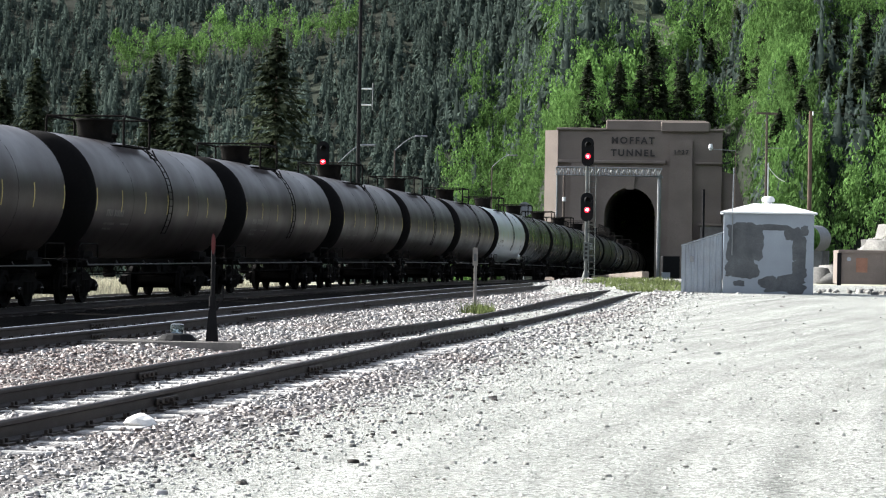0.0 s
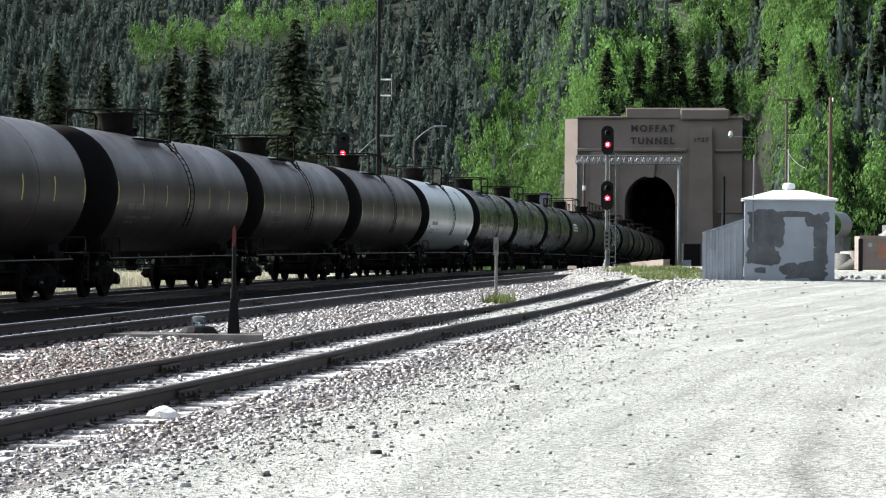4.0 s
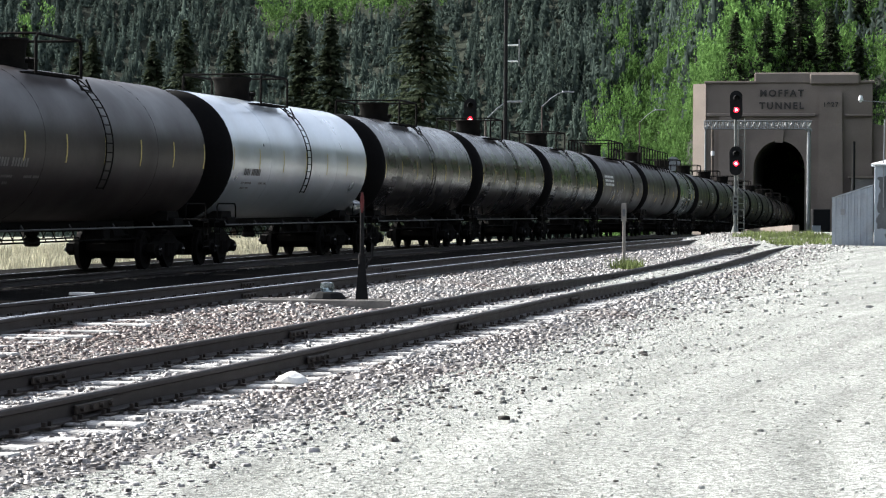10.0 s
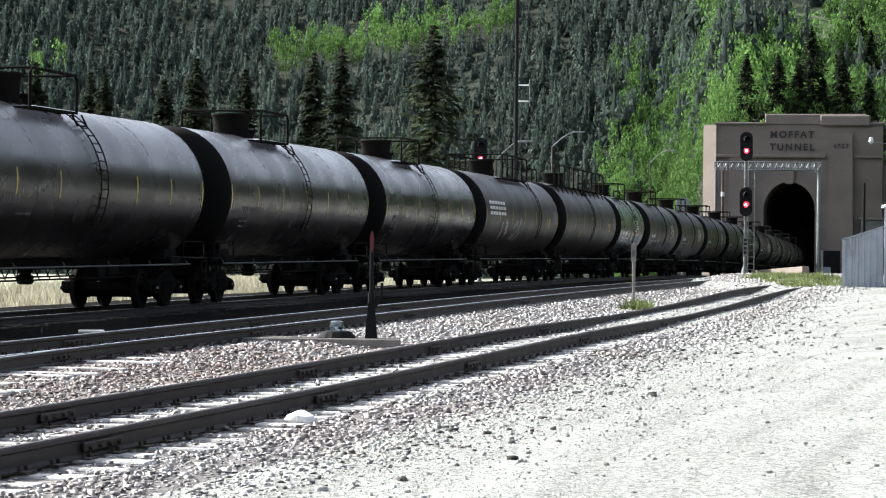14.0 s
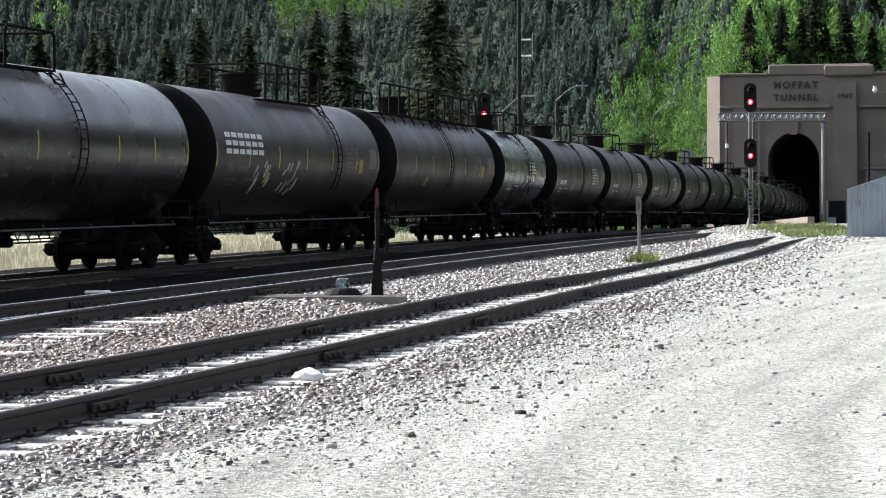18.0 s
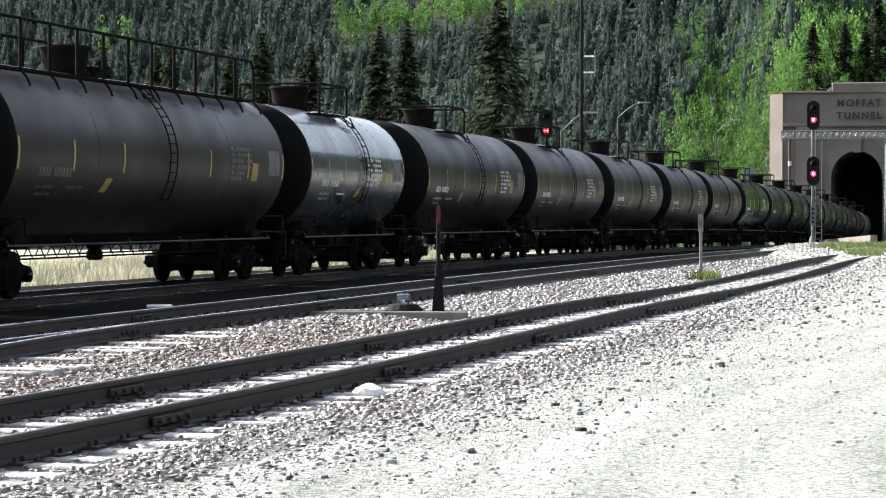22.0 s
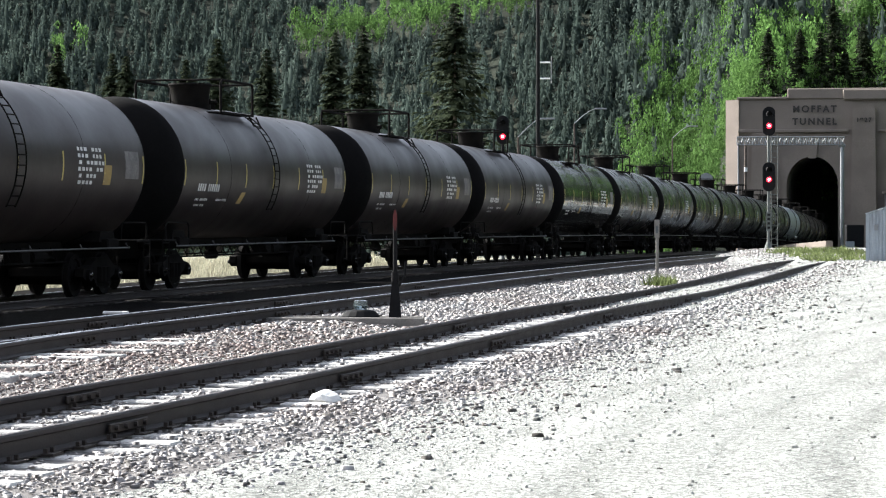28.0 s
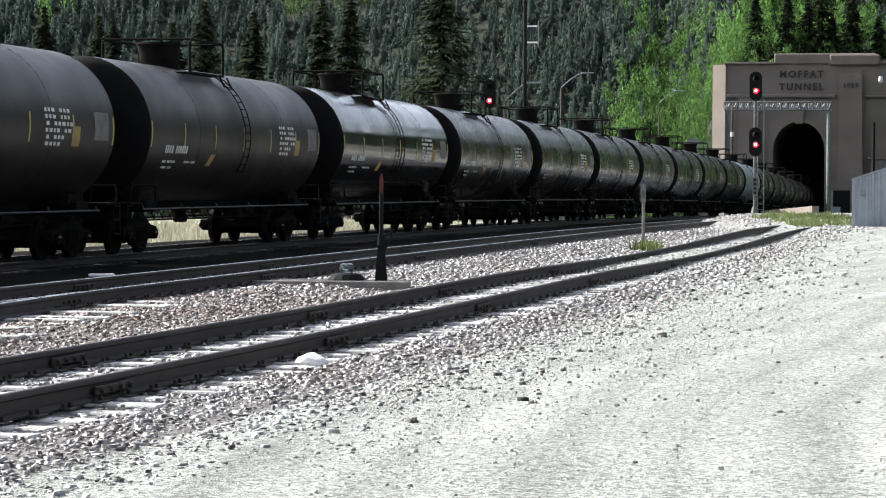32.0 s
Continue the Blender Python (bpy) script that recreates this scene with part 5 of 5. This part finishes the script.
# ---- by the tracks ----
def build_trackside():
    wl = thing("retaining_wall", pose(22.6, 150, 0), "low concrete wall beside the main line", "wall")
    part("coping_wall", Build().add([(0, 0, -1.2), (3.5, 50, -2.2), (3.9, 50, -2.2), (0.4, 0, -1.2), (0, 0, 0.34), (3.5, 50, -0.5), (3.9, 50, -0.5), (0.4, 0, 0.34)],
                                    [(3, 2, 1, 0), (4, 5, 6, 7), (0, 1, 5, 4), (2, 3, 7, 6), (1, 2, 6, 5), (3, 0, 4, 7)]), M_concrete, wl)
    cab = thing("equipment_cabinet", pose(41.6, 262, 0), "dark equipment cabinet with a pale label by the portal", "cabinet")
    part("body", Build().box(0, 1.8, 0, 1.4, drop(262) - 0.3, 1.0, 0.05), M_dark, cab)
    part("label_plate", Build().box(-0.1, 0.8, -0.03, 0, -1.5, -0.7), M_sheet, cab)
    # switch stand
    x, y = -0.78, 41.4
    z = 0.0
    ob = thing("switch_stand", pose(x, y, z), "dark switch stand with a small red target", "switch stand")
    part("base", Build().add([(-0.11, -0.11, -0.05), (0.11, -0.11, -0.05), (0.11, 0.11, -0.05), (-0.11, 0.11, -0.05), (-0.055, -0.055, 0.62), (0.055, -0.055, 0.62), (0.055, 0.055, 0.62), (-0.055, 0.055, 0.62)],
                             [(3, 2, 1, 0), (4, 5, 6, 7), (0, 1, 5, 4), (1, 2, 6, 5), (2, 3, 7, 6), (3, 0, 4, 7)]), M_dark, ob)
    part("stem", Build().rod((0, 0, 0.5), (0, 0, 1.72), 0.035, 10), M_dark, ob)
    part("collar", Build().rod((0, 0, 0.52), (0, 0, 0.78), 0.06, 10), M_dark, ob)
    out = [(0.032 * math.cos(2 * math.pi * i / 20), 1.62 + 0.17 * math.sin(2 * math.pi * i / 20)) for i in range(20)]
    part("target", Build().prism(out, -0.05, -0.03), M_redpaint, ob, "small red oval target")
    part("target_back", Build().prism([(1.12 * a, 1.62 + 1.1 * (c - 1.62)) for a, c in out], -0.028, -0.01), M_dark, ob)
    part("lever", Build().tube([(0.06, -0.06, 0.55), (0.16, -0.08, 0.75), (0.17, -0.08, 0.95)], 0.022), M_dark, ob)
    part("foot", Build().box(-0.25, 0.35, -0.2, 0.2, -0.12, -0.03, 0.02), M_dark, ob)
    for dy in (-0.35, 0.3):
        h = thing("headblock_tie", pose(-1.4, y + dy, 0.03, 0, 0, -4), "long weathered timber under the switch stand", "timber", "headblock timbers")
        part("beam", Build().box(-2.3, 1.1, -0.07, 0.07, -0.18, 0.02, 0.015), M_postwood, h)
    mach = thing("switch_lamp", pose(-1.35, y + 0.2, -0.03), "low dark junction box with a glass lamp on it", "lamp")
    part("box", Build().lathe([(0.0, 0.33), (0.09, 0.31), (0.17, 0.24), (0.19, 0.14)], "z", 14), M_dark, mach)
    part("glass", Build().lathe([(0.18, 0.09), (0.24, 0.12), (0.33, 0.11), (0.35, 0.05)], "z", 12), M_glass, mach, "pale glass lamp")
    rod = thing("throw_rod", pose(0, 0, 0), "steel throw rod from the stand to the switch points", "rod")
    part("bar", Build().tube([(-0.8, y, 0.0), (-2.2, y - 0.1, 0.02), (-4.1, y - 0.3, 0.03)], 0.025), M_plate, rod)
    # marker post
    x, y = 5.9, 70.0
    z = land(x, y)
    mp = thing("marker_post", pose(x, y, 0), "grey weathered leaning marker post with a small plate", "post")
    part("post", Build().box(-0.04, 0.04, -0.04, 0.04, z - 0.1, 1.55, 0.008), M_postwood, mp)
    part("plate", Build().box(-0.085, 0.06, -0.06, -0.045, 1.12, 1.62, 0.01), M_postwood, mp, "pale plate with unreadable marks")
    part("plate_mark", Build().box(-0.05, 0.02, -0.066, -0.06, 1.25, 1.45), M_bare, mp)
    # loose stones that stand out
    rk = thing("white_rock", pose(-1.08, 23.4, -0.02), "white rock beside the near rail", "rock")
    b = Build().lathe([(-0.06, 0.09), (0.0, 0.14), (0.05, 0.12), (0.085, 0.05)], "z", 11)
    b.v = [(1.15 * px + 0.03 * noise.noise((px * 9, py * 9, pz * 9)), py, pz + 0.035 * noise.noise((px * 7, py * 7, 4))) for px, py, pz in b.v]
    part("stone", b, M_rock, rk)
    pl = thing("white_rail_block", pose(*(-5.1 + 0.0, 39.6, 0.16)), "white painted flange piece lying on the rail", "block")
    part("piece", Build().box(-0.2, 0.2, -0.05, 0.05, 0.0, 0.045, 0.012), M_rock, pl)


build_trackside()

# ---- ballast, gravel, weeds ----
def stone_shape(seed):
    """A broken stone, one unit across: a lump, or a tilted flat shard."""
    r = random.Random(seed)
    if seed % 2:
        tilt, way = r.uniform(0.0, 0.45), r.uniform(0, 6.3)
        v = []
        for q, z in ((0.52, 0.42), (0.6, -0.4)):
            for k in range(3):
                a = 2.1 * k + r.uniform(-0.45, 0.45)
                x, y = q * r.uniform(0.8, 1.15) * math.cos(a), q * r.uniform(0.6, 1.0) * math.sin(a)
                v.append((x, y, z + tilt * (x * math.cos(way) + y * math.sin(way))))
        return np.array(v), np.array([(0, 1, 2), (0, 3, 4), (0, 4, 1), (1, 4, 5), (1, 5, 2), (2, 5, 3), (2, 3, 0)])
    v = [(0.5 * r.uniform(0.7, 1.2), 0, 0), (-0.5 * r.uniform(0.7, 1.2), 0, 0), (0, 0.5 * r.uniform(0.6, 1.1), 0), (0, -0.5 * r.uniform(0.6, 1.1), 0),
         (r.uniform(-0.2, 0.2), r.uniform(-0.2, 0.2), 0.42 * r.uniform(0.7, 1.2)), (r.uniform(-0.1, 0.1), r.uniform(-0.1, 0.1), -0.4)]
    v = [(a + r.uniform(-0.1, 0.1), b + r.uniform(-0.1, 0.1), c + r.uniform(-0.1, 0.1)) for a, b, c in v]
    return np.array(v), np.array([(0, 2, 4), (2, 1, 4), (1, 3, 4), (3, 0, 4), (2, 0, 5), (1, 2, 5), (3, 1, 5), (0, 3, 5)])


M_rusty = material("rust_stained_stone", (0.205, 0.165, 0.152), 0.6, vary=0.3, scale=2.0, fine=30, bump=0.3, per_island=0.8, dirt=(0.13, 0.075, 0.06), dirt_amount=0.7, dirt_scale=0.9)
M_road_stone = material("road_stone", (0.42, 0.415, 0.39), 0.9, vary=0.2, scale=3, fine=30, bump=0.3, per_island=0.6)
M_dark_stone = material("dark_stone", (0.09, 0.082, 0.075), 0.9, vary=0.2, scale=3, fine=30, bump=0.3, per_island=0.5)


M_dry = leaf_material("dry_grass_blades", (0.33, 0.315, 0.235), 0.4, 0.3, 0.3, 0.4)


def bed_height(x, y):
    """Top of the ballast: up to the ties under each track, falling off to the shoulders."""
    z = -9.0
    for fx, fz, edge in ((near_x, near_z, 1.7), (mid_x, mid_z, 2.0), (main_x, main_z, 4.6)):
        h = math.cos(heading(fx, y))
        d = abs(x - fx(y)) * h
        z = max(z, fz(y) + float(np.interp(d, (0.8, edge, edge + 1.2, edge + 1.25), (-0.165, -0.175, -0.29, -9.0))))
    return z


def build_stones():
    rnd = random.Random(11)
    shapes = [stone_shape(i) for i in range(14)]
    out, rusty = [], []
    for y0, y1, per, size in ((13, 24, 560, 0.033), (24, 36, 380, 0.038), (36, 55, 205, 0.046), (55, 80, 105, 0.052), (80, 118, 46, 0.064)):
        lo, hi = -8.2, 3.4
        n = int((y1 - y0) * (hi - lo) * per * 0.8)
        for _ in range(n):
            y = rnd.uniform(y0, y1)
            x = near_x(y) + rnd.uniform(lo, hi)
            if x < mid_x(y) - 0.75 or x < -0.19 * y - 0.5:
                continue
            dn = (x - near_x(y)) * 0.97
            if dn > 1.25 and rnd.random() < smooth01(1.0, 3.3, dn) * 0.985:
                continue
            dm = abs(x - mid_x(y))
            z = max(bed_height(x, y), land(x, y))
            if abs(dn) < 1.25:
                if rnd.random() < 0.5:
                    continue
                z += rnd.choice((-0.035, -0.035, -0.02, 0.008))
            if dm < 1.2:
                z -= 0.01
            s = size * (0.5 + 1.4 * rnd.random() ** 2.2)
            stained = dn < -0.9 and rnd.random() < 0.9 * smooth01(46, 33, y + 5 * noise.noise((x * 0.5, y * 0.5, 8.0)))
            (rusty if stained else out).append((x, y, z + s * rnd.uniform(-0.05, 0.25), s * rnd.uniform(0.9, 1.7), s * rnd.uniform(0.25, 0.7), rnd.uniform(0, 6.3)))
    ob = scatter("ballast", shapes, out, M_ballast)
    tagged(ob, "loose crushed-stone ballast between the tracks", "ballast", kind="stuff")
    tagged(scatter("rusty_ballast", shapes, rusty, M_rusty), "rust-stained brown ballast round the switch", "ballast", kind="stuff")
    road, dark = [], []
    for y0, y1, per, size in ((11, 20, 150, 0.017), (20, 40, 60, 0.024), (40, 110, 9, 0.045)):
        for _ in range(int((y1 - y0) * 0.22 * (y0 + y1) * per)):
            y = rnd.uniform(y0, y1)
            x = rnd.uniform(-0.05 * y, 0.26 * y)
            dn = x - near_x(y)
            if dn < 1.8:
                continue
            near = smooth01(7.0, 1.8, dn)
            if rnd.random() > 0.05 + 0.8 * near ** 2.2:
                continue
            s = size * 0.6 / (0.12 + rnd.random()) ** 0.7
            spot = (x, y, land(x, y) + s * 0.1, s * rnd.uniform(1.0, 1.5), s * 0.8, rnd.uniform(0, 6.3))
            (dark if rnd.random() < 0.06 + 0.08 * near else road).append(spot)
    for _ in range(9000):
        y = 12.5 + 24 * rnd.random() ** 1.6
        x = near_x(y) + 1.6 + (0.27 * y - near_x(y) - 1.6) * rnd.random() ** 1.3
        s = (0.004 + 0.0004 * y) * rnd.uniform(0.5, 1.5)
        (dark if rnd.random() < 0.03 else road).append((x, y, land(x, y) + s * 0.1, s * rnd.uniform(1.0, 1.6), s * 0.8, rnd.uniform(0, 6.3)))
    for _ in range(70):
        y = rnd.uniform(17, 60)
        x = near_x(y) + 1.5 + 2.6 * rnd.random() ** 1.5
        s = rnd.uniform(0.04, 0.09)
        dark.append((x, y, max(bed_height(x, y), land(x, y)) + 0.1 * s, s * 1.5, s * 0.6, rnd.uniform(0, 6.3)))
    tagged(scatter("road_gravel", shapes, road, M_road_stone), "pale gravel scattered over the yard", "gravel", kind="stuff")
    tagged(scatter("dark_gravel", shapes, dark, M_dark_stone), "dark loose stones on the pale gravel yard", "gravel", kind="stuff")
    # rubble bank beyond the skip
    rub = []
    for _ in range(900):
        y = rnd.uniform(128, 185)
        x = y * rnd.uniform(0.222, 0.30)
        s = rnd.choice((0.4, 0.6, 0.9, 1.6)) * rnd.uniform(0.7, 1.2)
        rub.append((x, y, land(x, y) + 0.1 * s, s * rnd.uniform(1, 1.7), s, rnd.uniform(0, 6.3)))
    for _ in range(90):
        rub.append((rnd.uniform(14.6, 24), rnd.uniform(86, 92), land(19, 88) + 0.02, rnd.uniform(0.12, 0.4), rnd.uniform(0.1, 0.25), rnd.uniform(0, 6.3)))
    tagged(scatter("rubble", shapes, rub, M_rubble), "heap of grey broken rock on the bank", "rubble", kind="stuff")
    # weeds
    blade, spots = [], []
    for i in range(6):
        r = random.Random(i)
        v, f = [], []
        for _ in range(14):
            a, lean = r.uniform(0, 6.3), r.uniform(0.1, 0.6)
            x, y = r.uniform(-0.3, 0.3), r.uniform(-0.3, 0.3)
            k = len(v)
            w = 0.05
            v += [(x - w * math.sin(a), y + w * math.cos(a), 0), (x + w * math.sin(a), y - w * math.cos(a), 0),
                  (x + lean * math.cos(a), y + lean * math.sin(a), r.uniform(0.5, 1.0))]
            f.append((k, k + 1, k + 2))
        blade.append((np.array(v), np.array(f)))
    for _ in range(34):
        spots.append((5.75 + rnd.gauss(0, 0.16), 66.0 + rnd.gauss(0, 0.5), -0.12, rnd.uniform(0.3, 0.5), rnd.uniform(0.2, 0.42), rnd.uniform(0, 6.3)))
    for _ in range(300):
        y = rnd.uniform(112, 150)
        x = y * rnd.uniform(0.130, 0.152)
        spots.append((x, y, land(x, y) - 0.02, rnd.uniform(0.3, 0.6), rnd.uniform(0.06, 0.16), rnd.uniform(0, 6.3)))
    for _ in range(260):
        y = rnd.uniform(86, 100)
        x = rnd.uniform(12.6, 15.6)
        spots.append((x, y, land(x, y) - 0.02, rnd.uniform(0.3, 0.6), rnd.uniform(0.1, 0.3), rnd.uniform(0, 6.3)))
    for _ in range(700):
        y = rnd.uniform(150, 200)
        x = y * rnd.uniform(0.215, 0.26)
        spots.append((x, y, land(x, y) - 0.02, rnd.uniform(0.5, 1.2), rnd.uniform(0.3, 0.9), rnd.uniform(0, 6.3)))
    dry = []
    for _ in range(3800):
        y = rnd.uniform(28, 125)
        x = main_x(y) - rnd.uniform(4.5, 16)
        dry.append((x, y, land(x, y) - 0.02, rnd.uniform(0.4, 0.9), rnd.uniform(0.25, 0.75), rnd.uniform(0, 6.3)))
    tagged(scatter("dry_grass", blade, dry, M_dry), "dry pale grass beyond the railway", "grass", kind="stuff")
    tagged(scatter("weeds", blade, spots, M_grass), "tufts of green and yellow weeds", "weeds", kind="stuff")


build_stones()


def bed_strip(name, fx, fz, y0, y1, edge, mat=None):
    """The packed bed under a track."""
    b = Build()
    offs = (-edge - 1.2, -edge, -0.8, 0.0, 0.8, edge, edge + 1.2)
    hs = (-0.30, -0.185, -0.175, -0.175, -0.175, -0.185, -0.30)
    n = int((y1 - y0) / 1.0)
    for i in range(n + 1):
        y = y0 + (y1 - y0) * i / n
        h = heading(fx, y)
        for o, q in zip(offs, hs):
            x, yy = fx(y) + o * math.cos(h), y - o * math.sin(h)
            b.v.append((x, yy, max(fz(y) + q, -9) + 0.015 * noise.noise((x * 2, yy * 2, 1.0))))
    k = len(offs)
    b.f = [(i * k + j, i * k + j + 1, (i + 1) * k + j + 1, (i + 1) * k + j) for i in range(n) for j in range(k - 1)]
    ob = new(name, b.mesh(name, mat or M_bed, "all", fix=False))
    return tagged(ob, "packed dark crushed-stone track bed", "track bed", kind="structure")


M_bed = material("packed_bed", (0.19, 0.18, 0.175), 0.95, vary=0.35, scale=2.5, fine=32, bump=0.9, dirt=(0.06, 0.05, 0.045), dirt_amount=0.7, dirt_scale=9, spec=0.2)
# near-black wide main bed: colour carries the shadow the train throws beside it
M_bed_shade = material("shade_dark_main_bed", (0.009, 0.0085, 0.0082), 1.0, vary=0.35, scale=2.5, fine=32, bump=0.9, spec=0.01)
bed_strip("track_bed_main", main_x, main_z, -140, 303, 4.6, M_bed_shade)
bed_strip("track_bed_middle", mid_x, mid_z, 6, 112, 2.0)
bed_strip("track_bed_near", near_x, near_z, 4, 94, 1.7)


def rail_fittings():
    """Tie plates with spikes, and joint bars, along the nearer rails."""
    plate = Build().box(-0.16, 0.16, -0.10, 0.10, 0.0, 0.02)
    for a in (-0.09, 0.09):
        for c in (-0.06, 0.06):
            plate.box(a - 0.014, a + 0.014, c - 0.014, c + 0.014, 0.02, 0.055)
    pm = plate.mesh("tie_plate", M_plate)
    bar = Build().box(0.030, 0.055, -0.40, 0.40, -0.105, -0.035, 0.006)
    for k in range(4):
        bar.rod((0.05, -0.3 + 0.2 * k, -0.07), (0.085, -0.3 + 0.2 * k, -0.07), 0.022, 8)
    jm = bar.mesh("joint_bar", M_plate)
    for ob in [o for o in scene.objects if o.name.startswith("railway_track")]:
        if "main line" in ob["label"]:
            continue
        fx, fz = (near_x, near_z) if "rusty" in ob["label"] else (mid_x, mid_z)
        n = 0
        for t in [c for c in ob.children if c.name.startswith("tie")]:
            y = t.location.y
            if y > 52:
                continue
            h = heading(fx, y)
            for s in (-0.755, 0.755):
                part("tie_plate", pm, M_plate, ob, m=pose(fx(y) + s * math.cos(h), y - s * math.sin(h), fz(y) - 0.158, 0, 0, -math.degrees(h)))
        for k, y in enumerate((17.2, 19.9, 22.6, 26.0, 30.5, 33.0, 37.5, 42.0, 47.0, 53.0, 58.0, 66.0)):
            s = 0.755 if k % 2 else -0.755
            h = heading(fx, y)
            part("joint_bar", jm, M_plate, ob, "bolted joint bar", m=pose(fx(y) + s * math.cos(h), y - s * math.sin(h), fz(y), 0, 0, -math.degrees(h)))


rail_fittings()


def motions():
    """The train rolls out of the tunnel; its wheels turn with it."""
    turns = [(2 * k / FPS, travelled(2 * k / FPS) / WHEEL_R) for k in range(int(32 * FPS / 2) + 1)]
    for car, u in CARS:
        walk(car, [(t, car_pose(u - travelled(t))) for t in range(0, 33)])
        for w in car.children:
            if w.name.startswith("wheelset"):
                x, z = w.location.x, w.location.z
                walk(w, [(t, Matrix.Translation((x, 0, z)) @ Matrix.Rotation(-a, 4, "Y")) for t, a in turns])


motions()
